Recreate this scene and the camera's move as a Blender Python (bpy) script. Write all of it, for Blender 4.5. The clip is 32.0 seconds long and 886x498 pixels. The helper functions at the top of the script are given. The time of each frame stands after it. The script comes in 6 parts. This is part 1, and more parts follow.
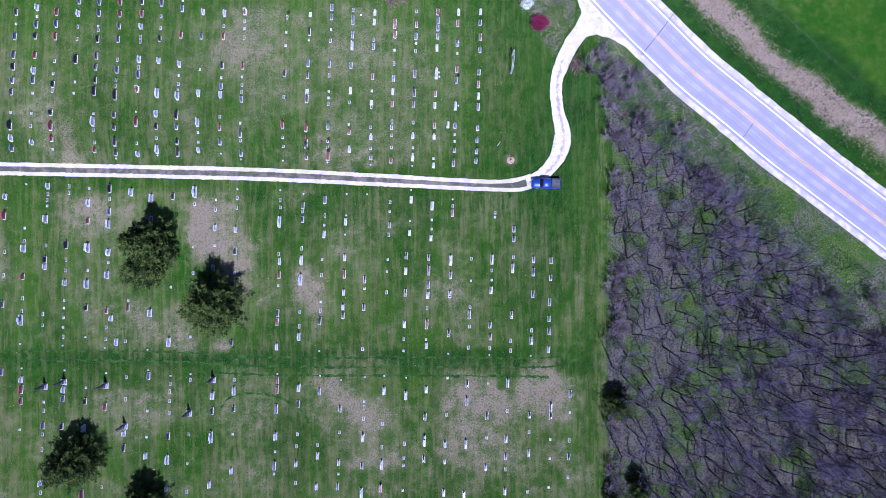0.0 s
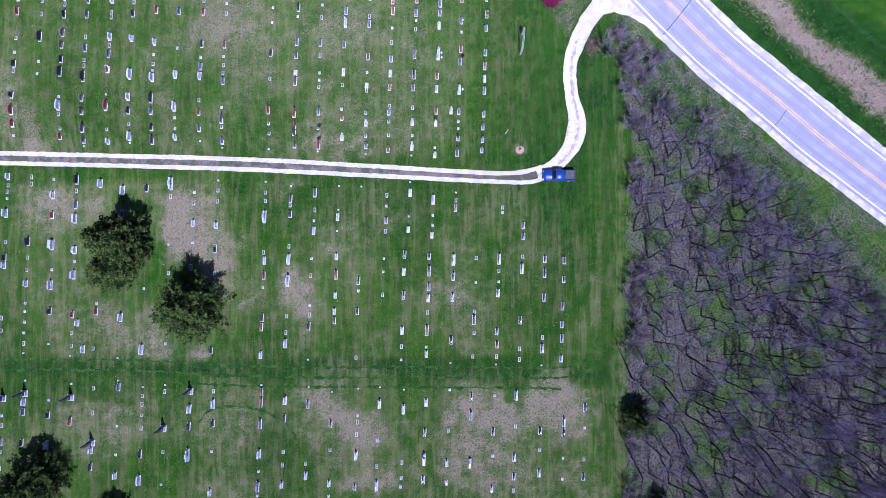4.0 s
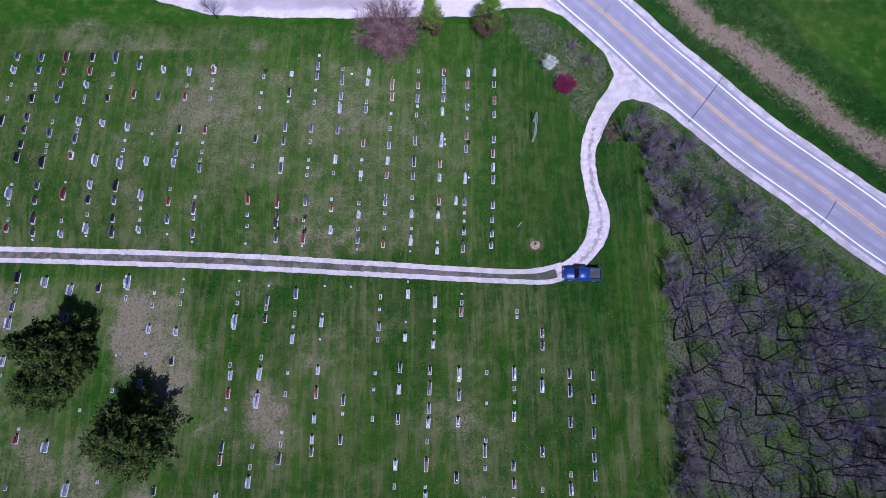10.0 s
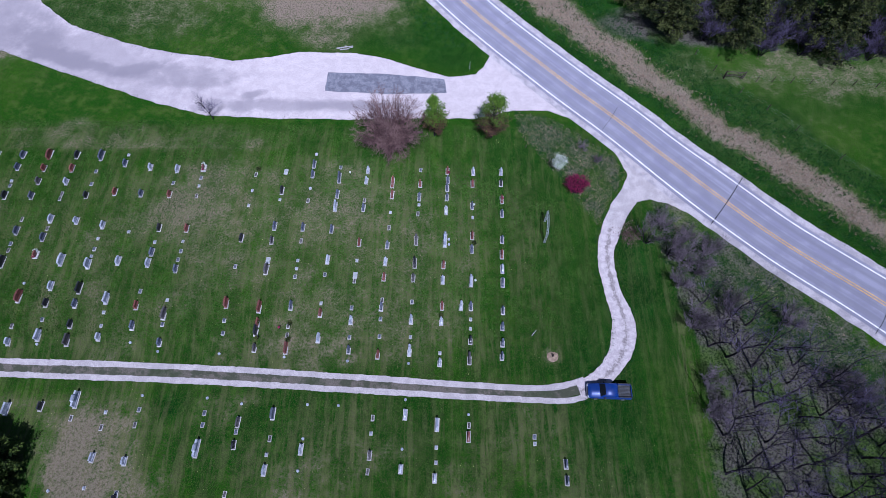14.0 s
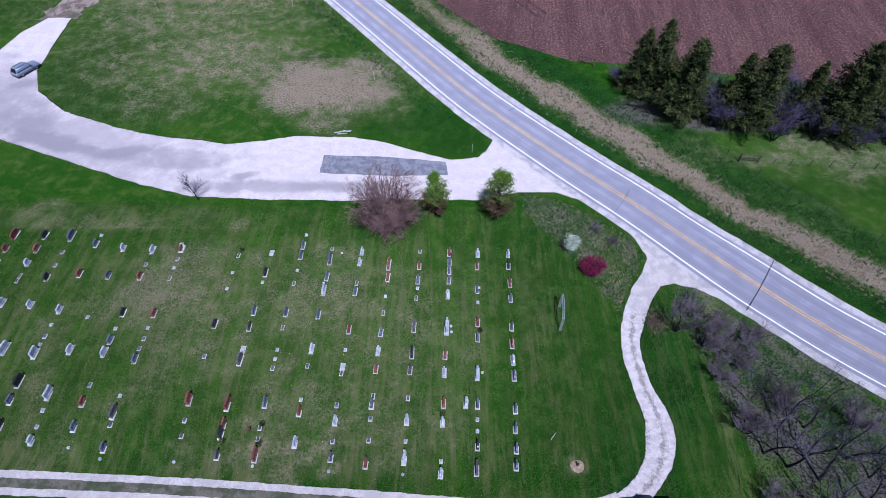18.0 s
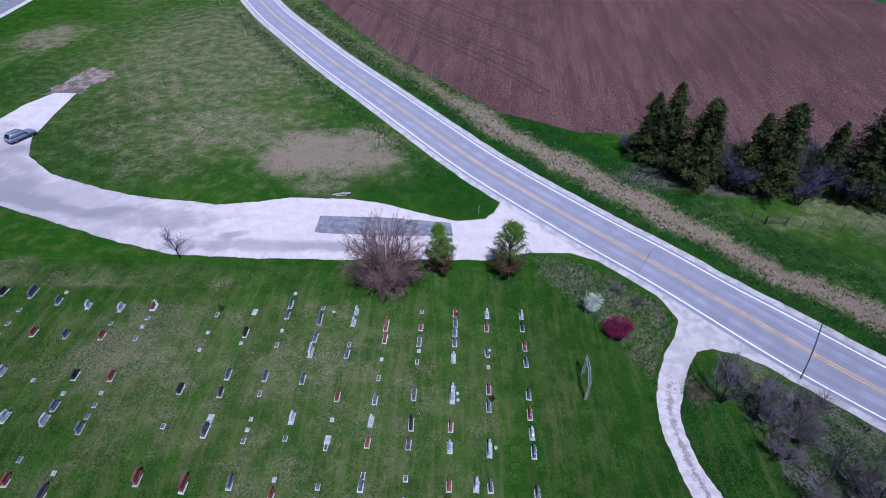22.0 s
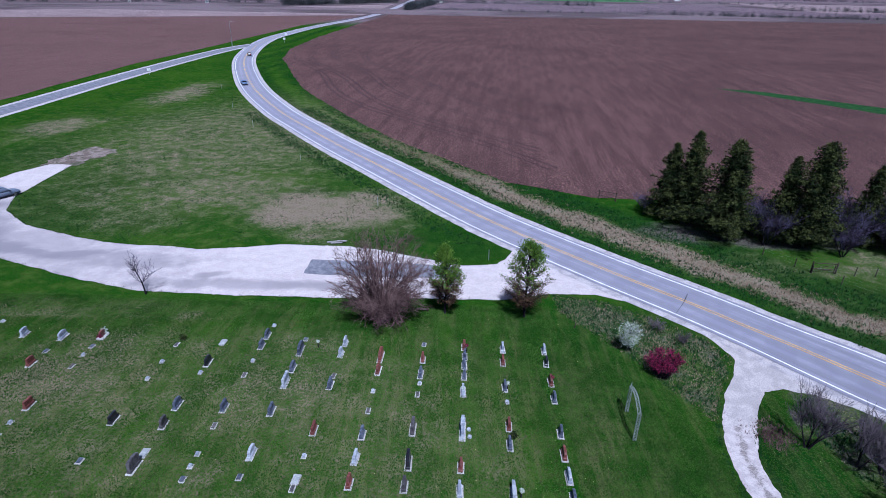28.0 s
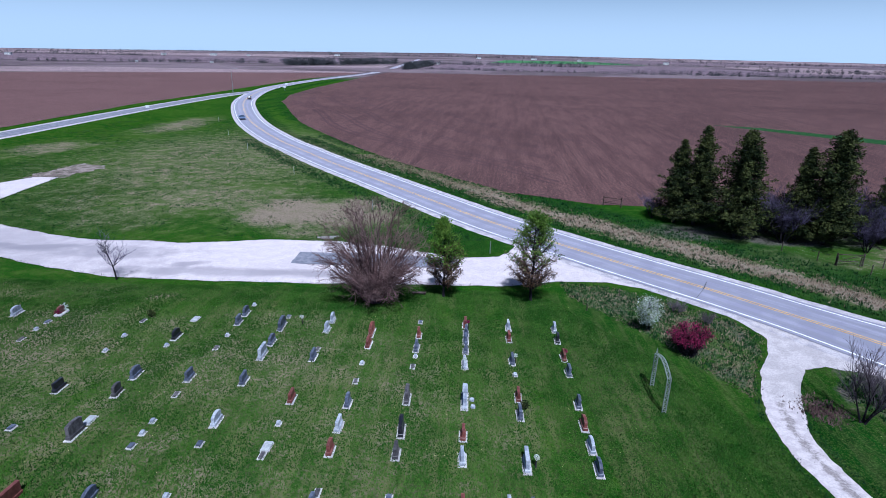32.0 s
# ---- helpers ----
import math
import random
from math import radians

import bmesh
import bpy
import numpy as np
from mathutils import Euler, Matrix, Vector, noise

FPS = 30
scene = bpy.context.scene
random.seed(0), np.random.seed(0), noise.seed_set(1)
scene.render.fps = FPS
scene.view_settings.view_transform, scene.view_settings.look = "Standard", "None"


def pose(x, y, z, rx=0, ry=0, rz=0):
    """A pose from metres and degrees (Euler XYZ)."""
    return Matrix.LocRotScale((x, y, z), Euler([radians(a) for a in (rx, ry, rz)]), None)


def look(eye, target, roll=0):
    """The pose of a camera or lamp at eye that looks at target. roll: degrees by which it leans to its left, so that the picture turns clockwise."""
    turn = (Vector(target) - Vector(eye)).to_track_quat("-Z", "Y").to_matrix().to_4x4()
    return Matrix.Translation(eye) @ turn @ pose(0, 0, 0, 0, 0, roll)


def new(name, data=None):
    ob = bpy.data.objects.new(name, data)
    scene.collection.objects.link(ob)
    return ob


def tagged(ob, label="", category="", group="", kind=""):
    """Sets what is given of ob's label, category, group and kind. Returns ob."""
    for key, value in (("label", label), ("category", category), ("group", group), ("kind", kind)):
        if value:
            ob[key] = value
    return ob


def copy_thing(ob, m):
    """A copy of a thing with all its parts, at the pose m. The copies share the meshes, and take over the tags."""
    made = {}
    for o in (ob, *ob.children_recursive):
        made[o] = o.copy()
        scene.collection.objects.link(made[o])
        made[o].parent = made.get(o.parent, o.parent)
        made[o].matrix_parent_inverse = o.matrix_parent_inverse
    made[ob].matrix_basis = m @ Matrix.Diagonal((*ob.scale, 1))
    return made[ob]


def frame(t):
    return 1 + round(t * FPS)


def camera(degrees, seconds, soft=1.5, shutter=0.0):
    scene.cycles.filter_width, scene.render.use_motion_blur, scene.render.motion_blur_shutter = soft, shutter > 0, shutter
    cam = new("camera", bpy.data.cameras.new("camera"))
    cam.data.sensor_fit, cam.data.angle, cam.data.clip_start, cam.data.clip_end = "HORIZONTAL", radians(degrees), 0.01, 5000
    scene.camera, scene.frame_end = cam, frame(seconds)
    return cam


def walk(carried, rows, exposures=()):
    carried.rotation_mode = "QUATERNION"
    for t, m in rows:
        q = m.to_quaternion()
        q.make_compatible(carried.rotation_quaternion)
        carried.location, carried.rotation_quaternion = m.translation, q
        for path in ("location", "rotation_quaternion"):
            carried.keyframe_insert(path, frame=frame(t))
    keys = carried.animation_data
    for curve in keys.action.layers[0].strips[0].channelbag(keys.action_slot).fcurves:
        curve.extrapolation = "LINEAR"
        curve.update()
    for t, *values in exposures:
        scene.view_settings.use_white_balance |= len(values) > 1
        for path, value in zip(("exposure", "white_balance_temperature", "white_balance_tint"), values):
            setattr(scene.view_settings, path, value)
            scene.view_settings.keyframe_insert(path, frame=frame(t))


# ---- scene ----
cam = camera(76.58, 32.0, soft=0.35)
PATH = [  # seconds, place, turn
    (0, 2.23, 9.88, 103.08, 2.34, 0.40, -0.51),
    (0.5, 2.12, 9.81, 101.81, 2.41, 0.35, -0.46),
    (1, 1.98, 9.75, 100.55, 2.47, 0.30, -0.43),
    (1.5, 1.82, 9.73, 99.29, 2.54, 0.27, -0.42),
    (2, 1.69, 9.71, 98.06, 2.57, 0.22, -0.41),
    (2.5, 1.58, 9.69, 96.85, 2.57, 0.18, -0.40),
    (3, 1.48, 9.67, 95.67, 2.58, 0.15, -0.38),
    (3.5, 1.38, 9.63, 94.48, 2.59, 0.11, -0.36),
    (4, 1.29, 9.55, 93.29, 2.61, 0.08, -0.36),
    (4.5, 1.21, 9.45, 92.09, 2.64, 0.06, -0.36),
    (5, 1.14, 9.31, 90.87, 2.72, 0.05, -0.36),
    (5.5, 1.08, 9.15, 89.65, 2.86, 0.04, -0.36),
    (6, 1.04, 8.95, 88.41, 3.09, 0.03, -0.36),
    (6.5, 1.01, 8.95, 87.17, 3.77, 0.03, -0.35),
    (7, 0.97, 9.18, 85.95, 5.05, 0.03, -0.34),
    (7.5, 0.90, 9.41, 84.74, 6.54, 0.04, -0.33),
    (8, 0.86, 9.55, 83.56, 8.05, 0.04, -0.32),
    (8.5, 0.80, 9.62, 82.37, 9.61, 0.03, -0.30),
    (9, 0.75, 9.64, 81.19, 11.18, 0.00, -0.27),
    (9.5, 0.68, 9.64, 80.01, 12.76, -0.03, -0.25),
    (10, 0.59, 9.62, 78.82, 14.36, -0.06, -0.24),
    (10.5, 0.50, 9.60, 77.63, 15.96, -0.09, -0.23),
    (11, 0.38, 9.61, 76.41, 17.58, -0.12, -0.22),
    (11.5, 0.28, 9.64, 75.18, 19.18, -0.15, -0.21),
    (12, 0.16, 9.69, 73.95, 20.79, -0.18, -0.20),
    (12.5, 0.07, 9.76, 72.73, 22.40, -0.22, -0.17),
    (13, -0.01, 9.86, 71.52, 24.03, -0.26, -0.14),
    (13.5, -0.08, 9.95, 70.30, 25.64, -0.29, -0.10),
    (14, -0.11, 10.04, 69.10, 27.23, -0.32, -0.09),
    (14.5, -0.12, 10.14, 67.91, 28.81, -0.34, -0.08),
    (15, -0.13, 10.25, 66.72, 30.36, -0.36, -0.08),
    (15.5, -0.13, 10.38, 65.53, 31.88, -0.38, -0.08),
    (16, -0.15, 10.52, 64.34, 33.37, -0.39, -0.08),
    (16.5, -0.17, 10.66, 63.14, 34.82, -0.40, -0.08),
    (17, -0.21, 10.80, 61.94, 36.24, -0.41, -0.08),
    (17.5, -0.28, 10.93, 60.72, 37.65, -0.42, -0.08),
    (18, -0.34, 11.05, 59.53, 39.07, -0.43, -0.07),
    (18.5, -0.41, 11.16, 58.32, 40.48, -0.45, -0.05),
    (19, -0.49, 11.30, 57.09, 41.91, -0.46, -0.01),
    (19.5, -0.56, 11.45, 55.83, 43.35, -0.47, 0.02),
    (20, -0.60, 11.54, 54.58, 44.77, -0.48, 0.05),
    (20.5, -0.63, 11.59, 53.30, 46.19, -0.50, 0.09),
    (21, -0.66, 11.64, 51.98, 47.59, -0.53, 0.13),
    (21.5, -0.70, 11.63, 50.62, 48.95, -0.57, 0.16),
    (22, -0.77, 11.61, 49.27, 50.30, -0.61, 0.21),
    (22.5, -0.83, 11.58, 47.90, 51.64, -0.65, 0.24),
    (23, -0.89, 11.56, 46.54, 52.98, -0.69, 0.28),
    (23.5, -0.93, 11.54, 45.16, 54.30, -0.72, 0.33),
    (24, -0.96, 11.52, 43.77, 55.62, -0.75, 0.37),
    (24.5, -0.98, 11.53, 42.37, 56.93, -0.78, 0.41),
    (25, -1.00, 11.56, 40.97, 58.22, -0.81, 0.44),
    (25.5, -1.04, 11.64, 39.59, 59.51, -0.83, 0.48),
    (26, -1.10, 11.73, 38.25, 60.75, -0.86, 0.51),
    (26.5, -1.14, 11.82, 36.92, 61.94, -0.89, 0.53),
    (27, -1.17, 11.90, 35.58, 63.07, -0.91, 0.55),
    (27.5, -1.18, 11.94, 34.20, 64.12, -0.94, 0.56),
    (28, -1.16, 11.95, 32.76, 65.08, -0.97, 0.56),
    (28.5, -1.15, 11.95, 31.31, 66.03, -0.99, 0.54),
    (29, -1.16, 11.99, 29.91, 66.93, -1.00, 0.53),
    (29.5, -1.14, 12.13, 28.65, 67.66, -1.01, 0.51),
    (30, -1.13, 12.34, 27.47, 68.34, -1.02, 0.48),
    (30.5, -1.13, 12.56, 26.30, 69.04, -1.03, 0.45),
    (31, -1.12, 12.79, 25.17, 69.69, -1.04, 0.39),
    (31.5, -1.13, 13.06, 24.13, 70.35, -1.06, 0.34),
    (32, -1.15, 13.37, 23.14, 70.99, -1.10, 0.29),
]
walk(cam, [(t, pose(x, y, z, rx, ry, rz)) for t, x, y, z, rx, ry, rz in PATH],
     [(0, 1.02, 5000, 33), (6, 0.92, 5050, 32), (8, 0.74, 5100, 31), (10, 0.29, 5200, 29), (14, 0.06, 5200, 20), (18, 0.2, 5250, 17), (20, 0.12, 5150, 17), (26, 0.0, 5150, 15), (29, 0.0, 5150, 12), (32, 0.16, 5200, 10)])

# ---- sky and sun: shadows fall away to the north, sun 59 degrees high
SUN_UP, SUN_TURN = radians(59), radians(174)
world = bpy.data.worlds.new("sky")
scene.world = world
world.use_nodes = True
wn, wl = world.node_tree.nodes, world.node_tree.links
sky = wn.new("ShaderNodeTexSky")
sky.sky_type, sky.sun_disc, sky.sun_elevation, sky.sun_rotation = "NISHITA", False, SUN_UP, SUN_TURN
sky.air_density, sky.dust_density, sky.ozone_density = 1.0, 0.6, 2.0
wn["Background"].inputs["Strength"].default_value = 0.036
tint = wn.new("ShaderNodeMix")  # clearer, bluer air than the model's
tint.data_type, tint.blend_type = "RGBA", "MULTIPLY"
tint.inputs[0].default_value, tint.inputs[7].default_value = 1.0, (0.93, 0.99, 1.2, 1)
wl.new(sky.outputs[0], tint.inputs[6])
cirrus = wn.new("ShaderNodeTexNoise")
cirrus.inputs["Scale"].default_value, cirrus.inputs["Detail"].default_value, cirrus.inputs["Roughness"].default_value = 2.2, 7.0, 0.6
spread = wn.new("ShaderNodeMapping")
spread.inputs["Scale"].default_value = (1.0, 1.0, 5.0)
wl.new(wn.new("ShaderNodeTexCoord").outputs["Generated"], spread.inputs["Vector"])
wl.new(spread.outputs[0], cirrus.inputs["Vector"])
thin = wn.new("ShaderNodeMapRange")
for name, value in (("From Min", 0.4), ("From Max", 0.68), ("To Max", 0.22)):
    thin.inputs[name].default_value = value
wl.new(cirrus.outputs["Fac"], thin.inputs["Value"])
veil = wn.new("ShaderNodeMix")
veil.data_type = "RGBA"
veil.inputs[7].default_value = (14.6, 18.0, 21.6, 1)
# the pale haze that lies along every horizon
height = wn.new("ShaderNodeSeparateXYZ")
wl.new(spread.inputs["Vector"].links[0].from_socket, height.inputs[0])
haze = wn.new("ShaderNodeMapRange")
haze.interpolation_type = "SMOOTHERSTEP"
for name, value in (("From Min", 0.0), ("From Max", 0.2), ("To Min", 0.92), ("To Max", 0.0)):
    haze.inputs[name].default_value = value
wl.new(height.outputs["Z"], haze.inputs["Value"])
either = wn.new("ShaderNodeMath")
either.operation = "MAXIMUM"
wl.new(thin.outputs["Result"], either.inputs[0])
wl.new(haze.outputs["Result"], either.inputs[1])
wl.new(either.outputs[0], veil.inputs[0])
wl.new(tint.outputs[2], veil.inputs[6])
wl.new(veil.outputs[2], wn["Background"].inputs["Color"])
sun = new("sun", bpy.data.lights.new("sun", "SUN"))
sun.data.energy, sun.data.angle, sun.data.color = 5.0, radians(0.5), (1.0, 0.97, 0.93)
sun.matrix_world = look((9, -60, 100), (0, 0, 0))

# ---- materials
def nodes_of(name):
    m = bpy.data.materials.new(name)
    m.use_nodes = True
    m.node_tree.nodes["Principled BSDF"].inputs["Diffuse Roughness"].default_value = 1.0
    return m, m.node_tree.nodes, m.node_tree.links, m.node_tree.nodes["Principled BSDF"]


def noise_at(n, l, place, scale, detail=4.0, rough=0.6):
    t = n.new("ShaderNodeTexNoise")
    t.inputs["Scale"].default_value, t.inputs["Detail"].default_value, t.inputs["Roughness"].default_value = scale, detail, rough
    l.new(place, t.inputs["Vector"])
    return t.outputs["Fac"]


def ramp(n, l, value, lo, hi, a=0.0, b=1.0):
    r = n.new("ShaderNodeMapRange")
    r.interpolation_type = "SMOOTHSTEP"
    for i, v in zip(("From Min", "From Max", "To Min", "To Max"), (lo, hi, a, b)):
        r.inputs[i].default_value = v
    l.new(value, r.inputs["Value"])
    return r.outputs["Result"]


def maths(n, l, op, a, b):
    m = n.new("ShaderNodeMath")
    m.operation = op
    for i, v in enumerate((a, b)):
        if isinstance(v, (int, float)):
            m.inputs[i].default_value = v
        else:
            l.new(v, m.inputs[i])
    return m.outputs[0]


def mix(n, l, fac, a, b, blend="MIX"):
    m = n.new("ShaderNodeMix")
    m.data_type, m.blend_type = "RGBA", blend
    for i, v in ((0, fac), (6, a), (7, b)):
        if isinstance(v, (int, float)):
            m.inputs[i].default_value = v
        elif isinstance(v, tuple):
            m.inputs[i].default_value = (*v, 1)
        else:
            l.new(v, m.inputs[i])
    return m.outputs[2]


def bumped(n, l, p, height, strength, distance):
    b = n.new("ShaderNodeBump")
    b.inputs["Strength"].default_value, b.inputs["Distance"].default_value = strength, distance
    l.new(height, b.inputs["Height"])
    l.new(b.outputs["Normal"], p.inputs["Normal"])


def plain(name, a, b, scale=3.0, rough=0.8, metal=0.0, bump=0.0, fine=None, speckle=None, spread=0.0):
    """Two tones by coarse noise, broken by fine noise; speckle: a third tone in grains; spread: each piece's own lightness."""
    m, n, l, p = nodes_of(name)
    place = n.new("ShaderNodeNewGeometry").outputs["Position"]
    c = mix(n, l, ramp(n, l, noise_at(n, l, place, scale), 0.42, 0.58), a, b)
    grain = noise_at(n, l, place, fine or scale * 9, 2.0)
    c = mix(n, l, ramp(n, l, grain, 0.42, 0.58, 0.0, 0.35), c, tuple(v * 0.55 for v in a))
    if speckle:
        c = mix(n, l, ramp(n, l, noise_at(n, l, place, (fine or scale * 9) * 2.3, 1.0), 0.58, 0.7), c, speckle)
    if spread:
        o = n.new("ShaderNodeObjectInfo").outputs["Random"]
        c = mix(n, l, ramp(n, l, o, 0, 1, 0, spread), c, tuple(v * 0.4 for v in a))
    l.new(c, p.inputs["Base Color"])
    p.inputs["Roughness"].default_value, p.inputs["Metallic"].default_value = rough, metal
    if rough >= 0.8:
        p.inputs["Specular IOR Level"].default_value = 0.12
    if bump:
        bumped(n, l, p, grain, 0.6, bump)
    return m


def ground_material():
    m, n, l, p = nodes_of("grass_ground")
    place = n.new("ShaderNodeNewGeometry").outputs["Position"]

    def att(name):
        a = n.new("ShaderNodeAttribute")
        a.attribute_name = name
        return a.outputs["Fac"]
    big, mid = noise_at(n, l, place, 0.06, 5.0), noise_at(n, l, place, 0.45, 5.0, 0.7)
    fine, blade = noise_at(n, l, place, 3.6, 4.0, 0.7), noise_at(n, l, place, 8.5, 2.0)
    c = mix(n, l, ramp(n, l, big, 0.43, 0.57), (0.008, 0.05, 0.002), (0.02, 0.066, 0.004))
    c = mix(n, l, ramp(n, l, mid, 0.46, 0.62), c, (0.034, 0.075, 0.008))
    c = mix(n, l, att("lush"), c, mix(n, l, ramp(n, l, mid, 0.42, 0.58), (0.002, 0.024, 0.003), (0.007, 0.044, 0.005)))
    # stripes left by the mower, along the rows of stones
    lie = n.new("ShaderNodeMapping")
    lie.inputs["Scale"].default_value, lie.inputs["Rotation"].default_value = (1.0, 0.03, 0.0), (0, 0, radians(2.3))
    l.new(place, lie.inputs["Vector"])
    passes = ramp(n, l, noise_at(n, l, lie.outputs[0], 0.85, 3.0, 0.75), 0.46, 0.58)
    stripe = maths(n, l, "MULTIPLY", passes, maths(n, l, "MULTIPLY", att("mown"), ramp(n, l, mid, 0.3, 0.6)))
    worn_stripe = maths(n, l, "MULTIPLY", stripe, maths(n, l, "ADD", maths(n, l, "MULTIPLY", att("dry"), 0.8), 0.2))
    c = mix(n, l, worn_stripe, c, (0.11, 0.105, 0.045))
    wide = ramp(n, l, noise_at(n, l, lie.outputs[0], 0.42, 2.0, 0.5), 0.45, 0.55)
    c = mix(n, l, maths(n, l, "MULTIPLY", wide, maths(n, l, "MULTIPLY", att("mown"), 0.5)), c, (0.008, 0.036, 0.004))
    st = n.new("ShaderNodeMapping")
    st.inputs["Scale"].default_value = (1.0, 0.14, 1.0)
    l.new(place, st.inputs["Vector"])
    streak = ramp(n, l, noise_at(n, l, st.outputs[0], 1.1, 3.0), 0.5, 0.62)
    c = mix(n, l, maths(n, l, "MULTIPLY", maths(n, l, "MULTIPLY", streak, att("mown")), maths(n, l, "ADD", maths(n, l, "MULTIPLY", att("dry"), 0.7), 0.12)), c, (0.125, 0.118, 0.055))
    # thin, straw-coloured turf
    dry = ramp(n, l, maths(n, l, "ADD", att("dry"), maths(n, l, "ADD", maths(n, l, "MULTIPLY", maths(n, l, "SUBTRACT", mid, 0.5), 0.7), maths(n, l, "MULTIPLY", maths(n, l, "SUBTRACT", fine, 0.5), 1.1))), 0.08, 0.95)
    straw = mix(n, l, ramp(n, l, fine, 0.36, 0.64), (0.12, 0.088, 0.072), (0.31, 0.232, 0.196))
    worn = ramp(n, l, maths(n, l, "ADD", att("dry"), maths(n, l, "ADD", maths(n, l, "MULTIPLY", maths(n, l, "SUBTRACT", mid, 0.5), 1.3), maths(n, l, "MULTIPLY", maths(n, l, "SUBTRACT", fine, 0.5), 0.6))), 0.36, 1.0)
    worn = maths(n, l, "MULTIPLY", worn, maths(n, l, "SUBTRACT", 1.0, maths(n, l, "MULTIPLY", att("mown"), 0.2)))
    olive = mix(n, l, ramp(n, l, fine, 0.36, 0.64), (0.055, 0.078, 0.022), (0.14, 0.145, 0.066))
    straw = mix(n, l, worn, olive, straw)
    c = mix(n, l, maths(n, l, "MULTIPLY", dry, maths(n, l, "ADD", maths(n, l, "MULTIPLY", worn, 0.3), 0.6)), c, straw)
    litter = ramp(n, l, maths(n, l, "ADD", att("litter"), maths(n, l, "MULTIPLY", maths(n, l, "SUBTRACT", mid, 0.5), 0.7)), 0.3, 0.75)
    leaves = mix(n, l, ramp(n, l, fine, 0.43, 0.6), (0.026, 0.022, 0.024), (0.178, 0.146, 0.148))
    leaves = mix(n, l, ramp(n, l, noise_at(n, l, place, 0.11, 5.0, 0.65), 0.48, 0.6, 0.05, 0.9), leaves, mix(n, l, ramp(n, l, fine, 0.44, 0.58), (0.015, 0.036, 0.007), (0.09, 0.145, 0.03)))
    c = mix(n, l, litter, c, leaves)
    # bare farmland far off, the blue of distance haze mixed into its colour
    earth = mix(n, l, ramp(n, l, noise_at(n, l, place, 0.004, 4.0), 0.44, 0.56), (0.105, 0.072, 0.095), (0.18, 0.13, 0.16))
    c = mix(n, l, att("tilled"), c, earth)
    c = mix(n, l, maths(n, l, "MULTIPLY", ramp(n, l, fine, 0.46, 0.6, 0.0, 0.5), maths(n, l, "SUBTRACT", 1.0, maths(n, l, "MULTIPLY", worn, 0.55))), c, (0.006, 0.014, 0.004))
    c = mix(n, l, ramp(n, l, blade, 0.5, 0.62, 0.0, 0.35), c, (0.085, 0.125, 0.03))
    # dandelions
    v = n.new("ShaderNodeTexVoronoi")
    v.inputs["Scale"].default_value = 2.4
    l.new(place, v.inputs["Vector"])
    dot = maths(n, l, "MULTIPLY", ramp(n, l, v.outputs["Distance"], 0.05, 0.08, 1.0, 0.0), ramp(n, l, noise_at(n, l, place, 0.3), 0.5, 0.6))
    c = mix(n, l, maths(n, l, "MULTIPLY", dot, att("mown")), c, (0.5, 0.5, 0.22))
    l.new(c, p.inputs["Base Color"])
    p.inputs["Roughness"].default_value = 1.0
    p.inputs["Specular IOR Level"].default_value = 0.0
    bumped(n, l, p, maths(n, l, "ADD", fine, blade), 1.0, 0.1)
    return m


def gravel_material(name, a, b, dark, amount, stains=()):
    m, n, l, p = nodes_of(name)
    place = n.new("ShaderNodeNewGeometry").outputs["Position"]
    big, fine = noise_at(n, l, place, 0.12, 5.0), noise_at(n, l, place, 9.0, 3.0, 0.7)
    c = mix(n, l, ramp(n, l, noise_at(n, l, place, 0.7), 0.42, 0.58), a, b)
    c = mix(n, l, ramp(n, l, big, 0.52, 0.7, 0.0, amount), c, dark)
    for x, y, along, across, turn, deep in stains:
        mp = n.new("ShaderNodeMapping")
        mp.vector_type = "TEXTURE"
        mp.inputs["Location"].default_value, mp.inputs["Rotation"].default_value, mp.inputs["Scale"].default_value = (x, y, 0), (0, 0, radians(turn)), (along, across, 100)
        l.new(place, mp.inputs["Vector"])
        ln = n.new("ShaderNodeVectorMath")
        ln.operation = "LENGTH"
        l.new(mp.outputs[0], ln.inputs[0])
        far = maths(n, l, "ADD", ln.outputs["Value"], maths(n, l, "MULTIPLY", maths(n, l, "SUBTRACT", noise_at(n, l, place, 0.3, 5.0, 0.6), 0.5), 2.0))
        c = mix(n, l, ramp(n, l, far, 0.45, 1.35, deep, 0.0), c, dark)
    c = mix(n, l, ramp(n, l, fine, 0.43, 0.57, 0.0, 0.42), c, tuple(v * 0.5 for v in a))
    l.new(c, p.inputs["Base Color"])
    p.inputs["Roughness"].default_value = 0.95
    bumped(n, l, p, fine, 0.35, 0.02)
    return m


